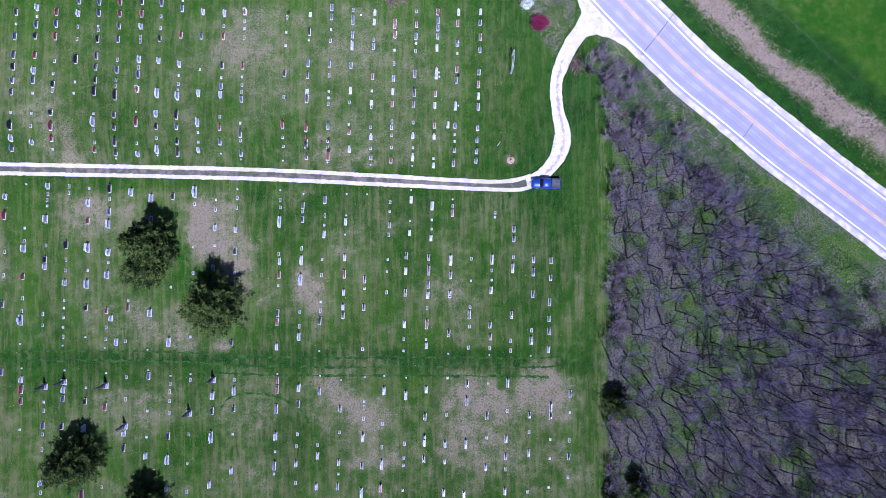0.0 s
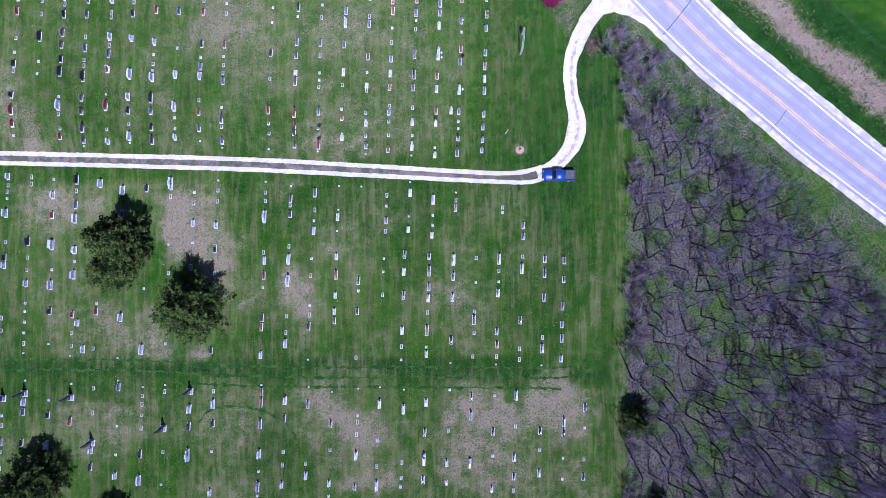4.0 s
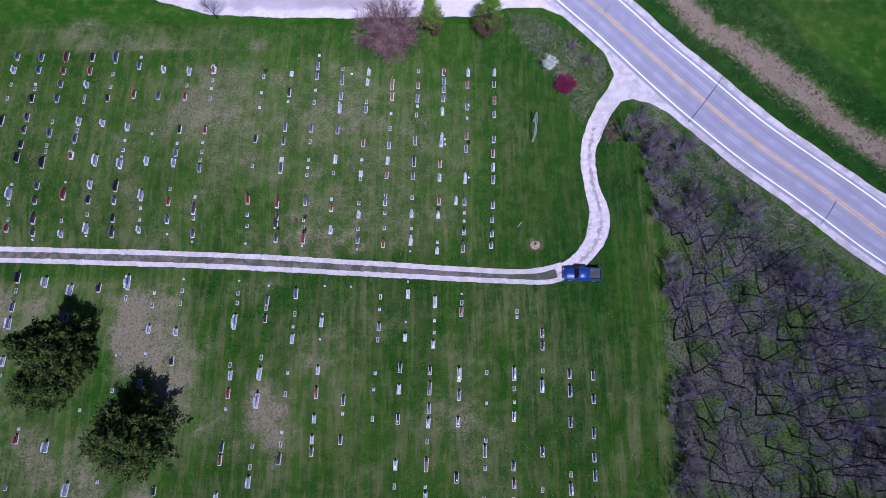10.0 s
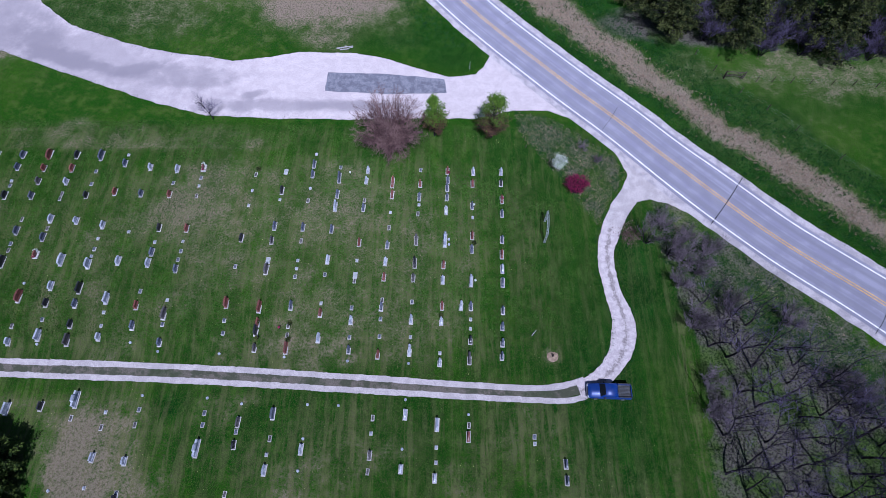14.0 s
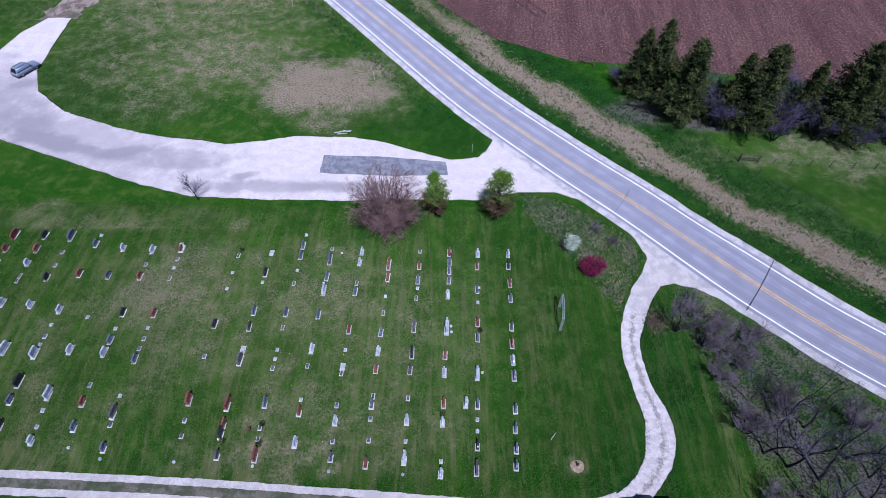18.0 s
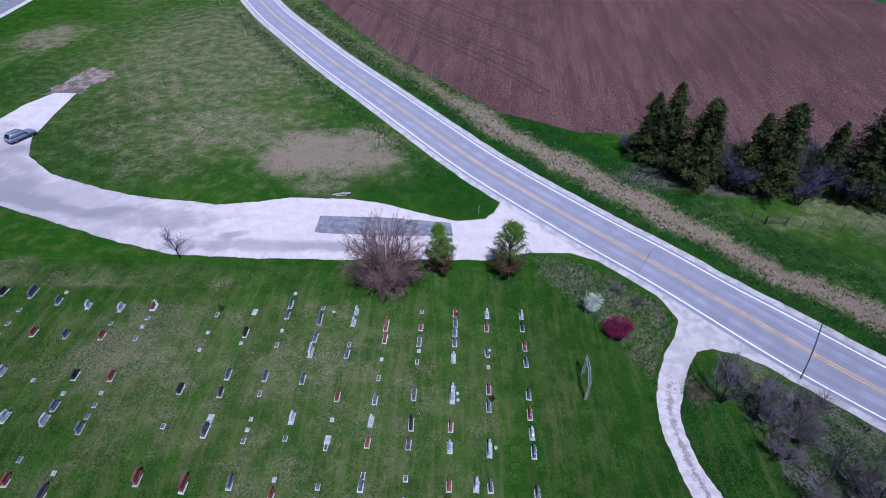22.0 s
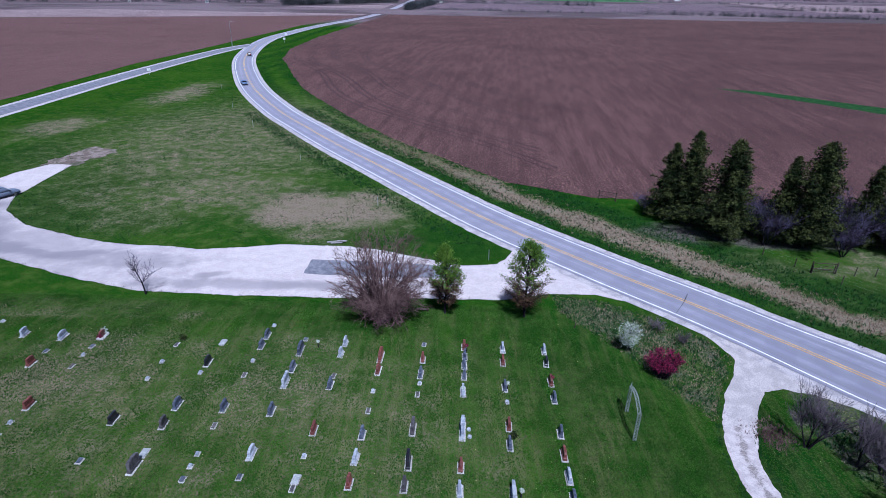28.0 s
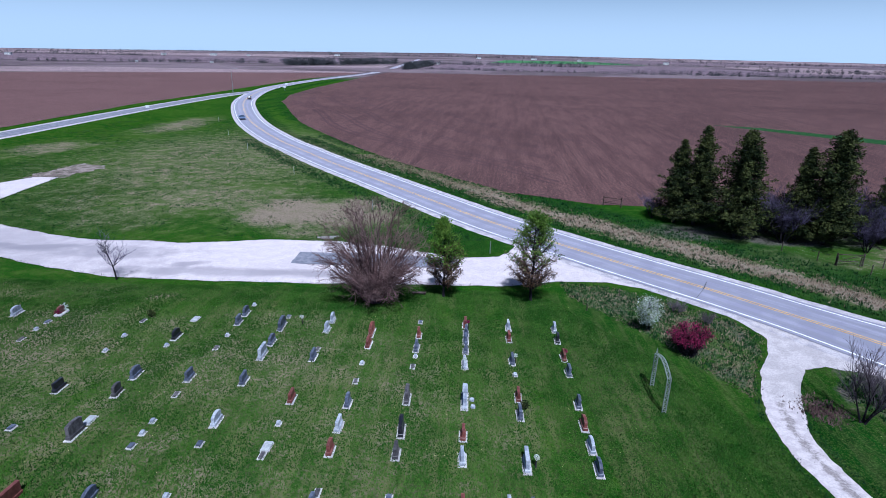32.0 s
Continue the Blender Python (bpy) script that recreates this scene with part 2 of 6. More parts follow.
def drive_material():
    """Gravel with a worn, muddy crown between the wheels."""
    m, n, l, p = nodes_of("drive_gravel")
    place = n.new("ShaderNodeNewGeometry").outputs["Position"]
    sep = n.new("ShaderNodeSeparateXYZ")
    l.new(n.new("ShaderNodeUVMap").outputs["UV"], sep.inputs[0])
    grain, blot = noise_at(n, l, place, 7.0, 4.0, 0.75), noise_at(n, l, place, 1.3, 4.0, 0.7)
    c = mix(n, l, ramp(n, l, blot, 0.42, 0.58), (0.42, 0.37, 0.385), (0.52, 0.465, 0.475))
    off = maths(n, l, "ABSOLUTE", maths(n, l, "SUBTRACT", sep.outputs["X"], 0.15), 0)
    far = maths(n, l, "ADD", off, maths(n, l, "ADD", maths(n, l, "MULTIPLY", maths(n, l, "SUBTRACT", grain, 0.5), 1.8), maths(n, l, "MULTIPLY", maths(n, l, "SUBTRACT", blot, 0.5), 1.6)))
    c = mix(n, l, ramp(n, l, far, 0.0, 0.36, 0.75, 0.0), c, mix(n, l, ramp(n, l, grain, 0.44, 0.58), (0.11, 0.09, 0.085), (0.26, 0.22, 0.22)))
    c = mix(n, l, ramp(n, l, grain, 0.45, 0.6, 0.0, 0.4), c, (0.24, 0.21, 0.215))
    l.new(c, p.inputs["Base Color"])
    p.inputs["Roughness"].default_value = 0.95
    bumped(n, l, p, grain, 0.4, 0.03)
    return m


def soil_material(name, a, b, turn, pitch=0.76):
    """Tilled earth: rows at the planter's spacing, broad bands of moister and drier soil, wheel marks, pale stubble."""
    m, n, l, p = nodes_of(name)
    place = n.new("ShaderNodeNewGeometry").outputs["Position"]
    mp = n.new("ShaderNodeMapping")
    mp.inputs["Rotation"].default_value = (0, 0, radians(turn))
    l.new(place, mp.inputs["Vector"])
    st = n.new("ShaderNodeMapping")
    st.inputs["Scale"].default_value = (1.0, 0.11, 1.0)
    l.new(mp.outputs[0], st.inputs["Vector"])
    rows, broad = noise_at(n, l, st.outputs[0], 1.9, 5.0, 0.75), noise_at(n, l, st.outputs[0], 0.34, 4.0)
    clod, big = noise_at(n, l, place, 1.7, 6.0, 0.8), noise_at(n, l, place, 0.015, 5.0)
    c = mix(n, l, ramp(n, l, broad, 0.42, 0.58, 0.2, 0.75), a, b)
    c = mix(n, l, ramp(n, l, big, 0.42, 0.66, 0.0, 0.55), c, tuple(v * 0.6 for v in a))
    c = mix(n, l, ramp(n, l, rows, 0.44, 0.6, 0.0, 0.4), c, tuple(v * 0.5 for v in a))
    c = mix(n, l, ramp(n, l, clod, 0.46, 0.58, 0.0, 0.75), c, tuple(v * 0.5 for v in a))
    c = mix(n, l, ramp(n, l, noise_at(n, l, place, 3.0, 2.5, 0.6), 0.55, 0.64, 0.0, 0.6), c, tuple(min(1, v * 2.3) for v in b))
    # headland passes and planter tracks
    sx = n.new("ShaderNodeSeparateXYZ")
    l.new(mp.outputs[0], sx.inputs[0])
    # planter rows
    wave = maths(n, l, "SINE", maths(n, l, "ADD", maths(n, l, "MULTIPLY", sx.outputs["X"], 6.283 / pitch), maths(n, l, "MULTIPLY", clod, 2.0)), 0)
    c = mix(n, l, ramp(n, l, wave, 0.2, 0.9, 0.0, 0.22), c, tuple(v * 0.55 for v in a))
    lanes = maths(n, l, "SINE", maths(n, l, "ADD", maths(n, l, "MULTIPLY", sx.outputs["X"], 0.52), maths(n, l, "MULTIPLY", broad, 1.5)), 0)
    c = mix(n, l, ramp(n, l, lanes, 0.9, 0.99, 0.0, 0.2), c, tuple(v * 0.5 for v in a))
    l.new(c, p.inputs["Base Color"])
    p.inputs["Roughness"].default_value = 1.0
    p.inputs["Specular IOR Level"].default_value = 0.1
    bumped(n, l, p, maths(n, l, "ADD", rows, clod), 0.8, 0.12)
    return m


def road_material():
    m, n, l, p = nodes_of("road_concrete")
    place = n.new("ShaderNodeNewGeometry").outputs["Position"]
    uv = n.new("ShaderNodeUVMap").outputs["UV"]
    sep = n.new("ShaderNodeSeparateXYZ")
    l.new(uv, sep.inputs[0])
    c = mix(n, l, ramp(n, l, noise_at(n, l, place, 0.35, 5.0), 0.42, 0.58), (0.22, 0.21, 0.285), (0.27, 0.26, 0.335))
    # worn wheel tracks run along the lanes
    track = maths(n, l, "ABSOLUTE", maths(n, l, "SINE", maths(n, l, "MULTIPLY", sep.outputs["X"], 1.78), 0), 0)
    c = mix(n, l, ramp(n, l, track, 0.5, 1.0, 0.0, 0.6), c, (0.18, 0.175, 0.215))
    along = n.new("ShaderNodeMapping")
    along.inputs["Scale"].default_value = (2.2, 0.03, 1.0)
    l.new(uv, along.inputs["Vector"])
    c = mix(n, l, ramp(n, l, noise_at(n, l, along.outputs[0], 1.0, 4.0, 0.7), 0.45, 0.6, 0.0, 0.5), c, (0.17, 0.165, 0.215))
    c = mix(n, l, ramp(n, l, noise_at(n, l, place, 9.0, 3.0), 0.44, 0.6, 0.0, 0.35), c, (0.2, 0.2, 0.22))
    l.new(c, p.inputs["Base Color"])
    p.inputs["Roughness"].default_value = 0.85
    return m


GRASS = ground_material()
GRAVEL = gravel_material("white_gravel", (0.4, 0.36, 0.365), (0.49, 0.44, 0.445), (0.25, 0.23, 0.23), 0.15)
LOT = gravel_material("lot_gravel", (0.48, 0.42, 0.435), (0.53, 0.47, 0.485), (0.2, 0.18, 0.21), 0.08,
                      ((-64, 82.5, 9, 2.2, -20, .9), (-50.5, 79.2, 4.5, 1.7, 14, .85), (-58, 79.8, 8, 1.4, -16, .85), (-42, 77.5, 9, 2.4, -8, .5), (-69, 86, 6, 2.8, -30, .75), (-25, 71.2, 16, 1.3, 0, .6), (-30, 73.6, 2.2, .8, 20, .7), (-14, 71.2, 10, 1.0, 0, .5), (-75.6, 98, 2.2, 1.4, 30, .8), (-62, 83, 30, 8, -18, .55), (-82, 94, 14, 12, -20, .6)))
TRACK_MID = gravel_material("thin_gravel", (0.055, 0.06, 0.036), (0.14, 0.12, 0.1), (0.03, 0.05, 0.014), 0.7)
DRIVE_GRAVEL = drive_material()
SHOULDER = gravel_material("shoulder_gravel", (0.34, 0.31, 0.335), (0.48, 0.44, 0.46), (0.2, 0.185, 0.185), 0.3)
MUD = gravel_material("mud", (0.12, 0.09, 0.075), (0.26, 0.21, 0.19), (0.04, 0.06, 0.02), 0.8)
ROAD = road_material()
ASPHALT = plain("old_asphalt", (0.14, 0.14, 0.175), (0.21, 0.21, 0.25), 0.8, 0.9)
WHITE_PAINT = plain("road_paint_white", (0.75, 0.75, 0.77), (0.85, 0.85, 0.86), 2.0, 0.6)
YELLOW_PAINT = plain("road_paint_yellow", (0.55, 0.33, 0.08), (0.7, 0.43, 0.09), 0.6, 0.6)
TAR = plain("crack_sealant", (0.03, 0.03, 0.035), (0.06, 0.06, 0.065), 2.0, 0.5)
SOIL_EAST = soil_material("tilled_soil", (0.062, 0.032, 0.033), (0.135, 0.073, 0.067), 6)
SOIL_WEST = soil_material("dry_tilled_soil", (0.105, 0.056, 0.056), (0.15, 0.084, 0.08), 8)
TRACK_SOIL = soil_material("packed_soil", (0.055, 0.03, 0.033), (0.08, 0.043, 0.045), 6)
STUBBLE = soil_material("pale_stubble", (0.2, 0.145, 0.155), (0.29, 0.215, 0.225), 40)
# far fields: soil painted paler and bluer to stand in for air haze
FAR_HAZY_SOIL = soil_material("far_soil", (0.12, 0.085, 0.105), (0.18, 0.13, 0.15), 70)
FAR_GREEN = plain("winter_wheat", (0.035, 0.12, 0.04), (0.06, 0.16, 0.06), 0.02, 1.0)
BARK = plain("grey_bark", (0.009, 0.008, 0.01), (0.03, 0.025, 0.031), 1.4, 0.95, fine=9.0)
TWIG = plain("bare_twigs", (0.02, 0.017, 0.028), (0.12, 0.098, 0.165), 0.3, 0.95, fine=3.0)
SHRUB_TWIG = plain("dark_shrub_twigs", (0.08, 0.064, 0.078), (0.17, 0.14, 0.165), 0.5, 0.95, fine=3.0)
WILLOW = plain("reddish_twigs", (0.08, 0.046, 0.046), (0.19, 0.12, 0.115), 0.6, 0.95, fine=3.0)
BUD = plain("brown_buds", (0.07, 0.04, 0.026), (0.15, 0.09, 0.05), 1.5, 0.9, fine=6.0)
NEW_LEAF = plain("young_leaves", (0.06, 0.13, 0.012), (0.13, 0.21, 0.028), 1.5, 0.8, fine=6.0)
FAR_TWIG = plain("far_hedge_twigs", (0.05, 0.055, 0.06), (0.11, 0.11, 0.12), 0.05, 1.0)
SPRUCE = plain("spruce_needles", (0.014, 0.023, 0.007), (0.078, 0.09, 0.026), 0.7, 0.9, fine=5.0)
CEDAR = plain("juniper_sprays", (0.011, 0.024, 0.005), (0.078, 0.112, 0.02), 0.9, 0.9, fine=5.0)
BLOSSOM = plain("white_blossom", (0.4, 0.44, 0.4), (0.6, 0.64, 0.58), 2.0, 0.8, fine=7.0)
PINK = plain("pink_blossom", (0.13, 0.008, 0.04), (0.26, 0.022, 0.085), 2.0, 0.8, fine=7.0)
STRAW = plain("dead_grass", (0.22, 0.158, 0.115), (0.36, 0.27, 0.2), 0.5, 1.0, fine=3.0)
BLADES = plain("lawn_blades", (0.02, 0.068, 0.007), (0.055, 0.12, 0.018), 0.35, 1.0, fine=2.5)
PRESSED = plain("pressed_grass", (0.01, 0.045, 0.006), (0.035, 0.08, 0.014), 0.9, 1.0, fine=4.0)
TUFT = plain("rank_grass", (0.01, 0.042, 0.012), (0.026, 0.078, 0.018), 0.6, 1.0, fine=3.0)
CONCRETE = plain("pale_concrete", (0.4, 0.38, 0.38), (0.54, 0.52, 0.52), 3.0, 0.9, fine=14.0, spread=0.4)
MARBLE = plain("white_marble", (0.24, 0.26, 0.32), (0.44, 0.46, 0.52), 2.0, 0.3, fine=12.0, spread=0.15)
LEDGER = plain("pale_marble", (0.3, 0.31, 0.33), (0.42, 0.43, 0.44), 2.0, 0.5, fine=12.0)
BLUE_GRANITE = plain("blue_grey_granite", (0.055, 0.066, 0.105), (0.13, 0.145, 0.2), 4.0, 0.45, fine=25.0, spread=0.5)
GREY_GRANITE = plain("grey_granite", (0.05, 0.045, 0.052), (0.11, 0.1, 0.11), 4.0, 0.5, fine=25.0, spread=0.5)
RED_GRANITE = plain("red_granite", (0.12, 0.035, 0.03), (0.22, 0.075, 0.065), 4.0, 0.45, fine=25.0, spread=0.5)
BLACK_GRANITE = plain("black_granite", (0.012, 0.012, 0.018), (0.035, 0.035, 0.045), 4.0, 0.3, fine=25.0, spread=0.4)
STEEL = plain("galvanised_steel", (0.28, 0.31, 0.31), (0.42, 0.45, 0.45), 4.0, 0.45, 0.6, fine=20.0)
WOOD = plain("weathered_wood", (0.04, 0.03, 0.025), (0.1, 0.08, 0.07), 2.0, 0.95, fine=12.0)
WHITE = plain("white_board", (0.7, 0.7, 0.7), (0.8, 0.8, 0.8), 0.5, 0.8)
ROOF = plain("grey_roof", (0.2, 0.2, 0.22), (0.3, 0.3, 0.31), 0.5, 0.8)

# ---- helpers for meshes
from mathutils.geometry import tessellate_polygon


def ease(t):
    t = np.clip(t, 0, 1)
    return t * t * (3 - 2 * t)


def land(x, y):
    """Heights of the ground: the northern plots lie on a low rise that dips to the drive; it falls away to the south of the lane, and the lot dips westwards."""
    fall = -0.18 * np.logaddexp(0, (58 - np.maximum(y, -140)) / 6)
    rise = 0.8 * (1 - ease((x + 8) / 24)) * ease((69 - y) / 9)
    w = ease((y - 29) / 11)
    hollow = ease((x - 14) / 7) * ease((61 - y) / 12) * ease((60 - x) / 25) * w + ease((y - 76) / 9) * ease((150 - y) / 40) * ease((-34 - x) / 16)
    return fall * (1 - w) + rise * w - 0.9 * hollow + 0.011 * np.maximum(0, y - 900) * (1 - 0.4 * np.clip(x / 3000, 0, 1) - 0.75 * np.clip(-x / 3300, 0, 1))


def ground_z(x, y):
    return float(land(x, y))


def mesh_of(name, verts, faces, material, smooth=False):
    me = bpy.data.meshes.new(name)
    me.from_pydata(verts, [], faces)
    for m in material if isinstance(material, (list, tuple)) else (material,):
        me.materials.append(m)
    if smooth:
        me.polygons.foreach_set("use_smooth", [True] * len(me.polygons))
    me.update()
    return me


def part(name, me, parent, label="", m=None):
    ob = new(name, me)
    ob.parent = parent
    if m is not None:
        ob.matrix_basis = m
    return tagged(ob, label)


def thing(name, label, category, group="", m=None):
    ob = tagged(new(name), label, category, group)
    ob.empty_display_size = 0.2
    if m is not None:
        ob.matrix_basis = m
    return ob


def bm_mesh(name, bm, material, smooth=False):
    me = bpy.data.meshes.new(name)
    bm.to_mesh(me)
    bm.free()
    for m in material if isinstance(material, (list, tuple)) else (material,):
        me.materials.append(m)
    if smooth:
        me.polygons.foreach_set("use_smooth", [True] * len(me.polygons))
    return me


def box(bm, x0, x1, y0, y1, z0, z1, bevel=0.0, taper=1.0):
    r = bmesh.ops.create_cube(bm, size=1.0)
    for v in r["verts"]:
        k = taper if v.co.z > 0 else 1.0
        v.co = Vector(((x0 + x1) / 2 + v.co.x * (x1 - x0) * k, (y0 + y1) / 2 + v.co.y * (y1 - y0) * k, (z0 + z1) / 2 + v.co.z * (z1 - z0)))
    if bevel:
        es = list({e for v in r["verts"] for e in v.link_edges})
        bmesh.ops.bevel(bm, geom=es, offset=bevel, segments=1, affect="EDGES")


def box_mesh(name, material, *dims, bevel=0.0, taper=1.0):
    bm = bmesh.new()
    box(bm, *dims, bevel=bevel, taper=taper)
    return bm_mesh(name, bm, material)


def glide(points, step):
    """A smooth line through points, at even steps."""
    p = [Vector(q) for q in points]
    p = [2 * p[0] - p[1]] + p + [2 * p[-1] - p[-2]]
    line = []
    for a, b, c, d in zip(p, p[1:], p[2:], p[3:]):
        k = max(2, int((c - b).length / step))
        for i in range(k):
            t = i / k
            line.append(0.5 * ((2 * b) + (c - a) * t + (2 * a - 5 * b + 4 * c - d) * t * t + (3 * b - a - 3 * c + d) * t ** 3))
    return line + [p[-2]]


def normals_of(line):
    out = []
    for i in range(len(line)):
        d = (line[min(i + 1, len(line) - 1)] - line[max(i - 1, 0)]).normalized()
        out.append(Vector((d.y, -d.x)))
    return out


def ribbon(name, line, lo, hi, lift, material, rough=0.0, cuts=1, start=0, end=None, dashes=None, shape=None):
    """A strip along a line, from lo to hi metres to its right; rough: how far its edges waver."""
    line, side = line[start:end], normals_of(line)[start:end]
    verts, faces, uvs = [], [], []
    for i, (p, s) in enumerate(zip(line, side)):
        w = [0.7 * noise.noise((p.x * 0.45, p.y * 0.45, k)) + 0.9 * noise.noise((p.x * 3.1, p.y * 3.1, k)) for k in (3.3, 8.8)] if rough else (0, 0)
        if shape:
            lo, hi = shape(p)
        for j in range(cuts + 1):
            u = lo - w[0] * rough + (hi - lo + (w[0] + w[1]) * rough) * j / cuts
            q = p + s * u
            verts.append((q.x, q.y, ground_z(q.x, q.y) + lift))
            uvs.append((u, i))
        if i and (not dashes or i % dashes[0] < dashes[1]):
            for j in range(cuts):
                a, b = (i - 1) * (cuts + 1) + j, i * (cuts + 1) + j
                faces.append((a, a + 1, b + 1, b))
    me = mesh_of(name, verts, faces, material)
    lay = me.uv_layers.new(name="UVMap")
    for k, lp in enumerate(me.loops):
        lay.data[k].uv = uvs[lp.vertex_index]
    return me


def patch(name, outline, lift, material, rough=0.0, step=1.5, mesh=0.0):
    """A piece of ground with a wavering outline; mesh: how fine it is cut to follow the land."""
    closed = [Vector(q) for q in outline]
    line = []
    for a, b in zip(closed, closed[1:] + closed[:1]):
        k = max(1, int((b - a).length / step))
        line += [a + (b - a) * (i / k) for i in range(k)]
    if rough:
        line = [q + Vector((noise.noise((q.x * 0.4, q.y * 0.4, 1)), noise.noise((q.x * 0.4, q.y * 0.4, 7)))) * rough
                + Vector((noise.noise((q.x * 3.3, q.y * 3.3, 2)), noise.noise((q.x * 3.3, q.y * 3.3, 5)))) * rough * 0.9 for q in line]
    flat = [Vector((q.x, q.y, 0)) for q in line]
    faces = []
    for a, b, c in tessellate_polygon([flat]):
        up = (flat[b] - flat[a]).cross(flat[c] - flat[a]).z
        faces.append((a, b, c) if up > 0 else (a, c, b))
    if mesh:
        bm = bmesh.new()
        vs = [bm.verts.new(q) for q in flat]
        for f in faces:
            if len(set(f)) == 3:
                bm.faces.new([vs[i] for i in f])
        for _ in range(7):
            long = [e for e in bm.edges if e.calc_length() > mesh]
            if not long:
                break
            bmesh.ops.subdivide_edges(bm, edges=long, cuts=1)
            bmesh.ops.triangulate(bm, faces=[f for f in bm.faces if len(f.verts) > 3])
        for v in bm.verts:
            v.co.z = ground_z(v.co.x, v.co.y) + lift
        return bm_mesh(name, bm, material)
    return mesh_of(name, [(q.x, q.y, ground_z(q.x, q.y) + lift) for q in line], faces, material)


def inside(x, y, poly):
    hit = False
    for (ax, ay), (bx, by) in zip(poly, poly[1:] + poly[:1]):
        if (ay > y) != (by > y) and x < (bx - ax) * (y - ay) / (by - ay) + ax:
            hit = not hit
    return hit


def structure(name, me, label):
    return tagged(new(name, me), label, name.split("_")[0], kind="structure")


# ---- the plan
HIGHWAY = [(230, -98), (150, -34), (110, -3), (84, 17.6), (70, 28.5), (63, 34), (50.2, 45), (42.4, 52.9), (34.7, 60.6), (28, 68.2), (18.9, 77.9),
           (6.4, 92.4), (-3.5, 106), (-13, 119.5), (-25.4, 137), (-36.5, 154), (-49, 174), (-66, 207), (-81, 243), (-97, 288), (-108, 330),
           (-118, 385), (-122, 440), (-118, 556), (-101, 718), (-93, 914), (-88, 1300), (-86, 1900)]
SIDE_ROAD = [(-120, 20), (-122, 100), (-123.7, 169), (-125.7, 238), (-125.4, 300), (-123, 345), (-117, 372)]
LOT_EDGE = [(-98.59, 94.34), (-71.10, 82.30), (-63.77, 78.98), (-55.20, 75.50), (-46.10, 71.90), (-37.00, 69.20), (-27.00, 68.60), (-12.50, 68.40), (-2.80, 68.70), (5.40, 68.60), (11.60, 70.30), (17.00, 70.30), (22.00, 68.00), (20.00, 77.00), (10.50, 86.50), (8.90, 83.20), (7.90, 81.20), (7.10, 79.60), (5.80, 78.00), (1.40, 77.30), (-3.90, 79.30), (-9.40, 81.60), (-14.90, 82.70), (-24.00, 82.90), (-30.00, 81.40), (-34.30, 80.80), (-45.10, 83.21), (-54.58, 86.01), (-64.84, 90.18), (-71.86, 95.97), (-74.90, 102.17), (-75.81, 112.12), (-76.21, 120.86), (-80.87, 120.76), (-83.99, 115.20), (-85.37, 107.56), (-98.59, 107.56)]
LANE_NORTH = [(-139.29, 32.49), (-81.28, 30.77), (-35.20, 29.35), (-10.00, 27.90), (8.00, 26.70), (14.00, 26.70), (18.00, 27.60)]
LANE_SOUTH = [(-139.76, 30.86), (-81.40, 29.15), (-35.20, 27.65), (-8.00, 26.20), (10.00, 25.20), (16.00, 25.10), (19.00, 26.00)]
DRIVE = [(17.20, 26.40), (19.00, 27.00), (21.30, 28.70), (23.42, 31.61), (24.07, 35.48), (23.24, 40.18), (23.18, 45.69), (24.83, 50.57), (27.53, 54.81), (31.00, 58.49), (35.96, 61.95)]
APRON = [(23.61, 49.87), (24.77, 53.28), (26.89, 55.75), (27.81, 58.02), (26.97, 60.94), (25.78, 63.46), (29.98, 65.97), (44.22, 51.20), (41.76, 47.43), (36.81, 51.34), (33.42, 53.28), (30.67, 54.14), (28.68, 53.67), (27.13, 51.55), (25.52, 48.35)]
WOOD_EDGE = [(31.5, -62), (31.5, -32), (32.4, -3), (32.5, 20), (33.2, 34), (31, 44.5), (29.5, 51.8), (32.3, 53), (39.4, 47.8), (50.7, 36.2), (66.2, 20), (83.5, 7), (125, -26), (150, -62)]
VERGE = [(11.6, 70.1), (16.9, 69.2), (21.9, 65.3), (26.3, 61.3), (27.6, 58), (24.4, 53), (22.6, 50), (19.5, 54.5), (16, 60), (12, 66)]
FIELD_EAST = [(36, 104), (24, 105.4), (10.2, 113), (-2, 128), (-14, 144), (-26, 164), (-52, 214), (-82, 300), (-91, 350), (-93, 430), (-88, 616), (-79, 860), (-74, 1000),
              (300, 960), (900, 900), (900, 60), (140, 88), (70, 98)]
FIELD_WEST = [(-134.5, 60), (-135.5, 183), (-138, 231), (-140.5, 270), (-138, 340), (-137, 420), (-135, 560), (-112, 740), (-114, 775), (-310, 662), (-430, 592), (-900, 380), (-900, 60)]

highway, side_road = glide(HIGHWAY, 1.0), glide(SIDE_ROAD, 2.5)
road_xy = np.array([(p.x, p.y) for p in highway])
road_n = np.array([(p.x, p.y) for p in normals_of(highway)])


# ---- ground: one sheet, finer near the graveyard, out to the horizon
def spaced(lo, hi, step, far_lo, far_hi):
    mid = list(np.arange(lo, hi + 0.01, step))
    a, b, k = lo, hi, step
    left, right = [], []
    while a > far_lo:
        k *= 1.35
        a -= k
        left.append(max(a, far_lo))
    k = step
    while b < far_hi:
        k *= 1.35
        b += k
        right.append(min(b, far_hi))
    return np.array(left[::-1] + mid + right)


def soft(x, y, px, py, rx, ry, amount, edge=0.5):
    d = np.sqrt(((x - px) / rx) ** 2 + ((y - py) / ry) ** 2)
    return amount * np.clip((1 + edge - d) / (2 * edge), 0, 1)


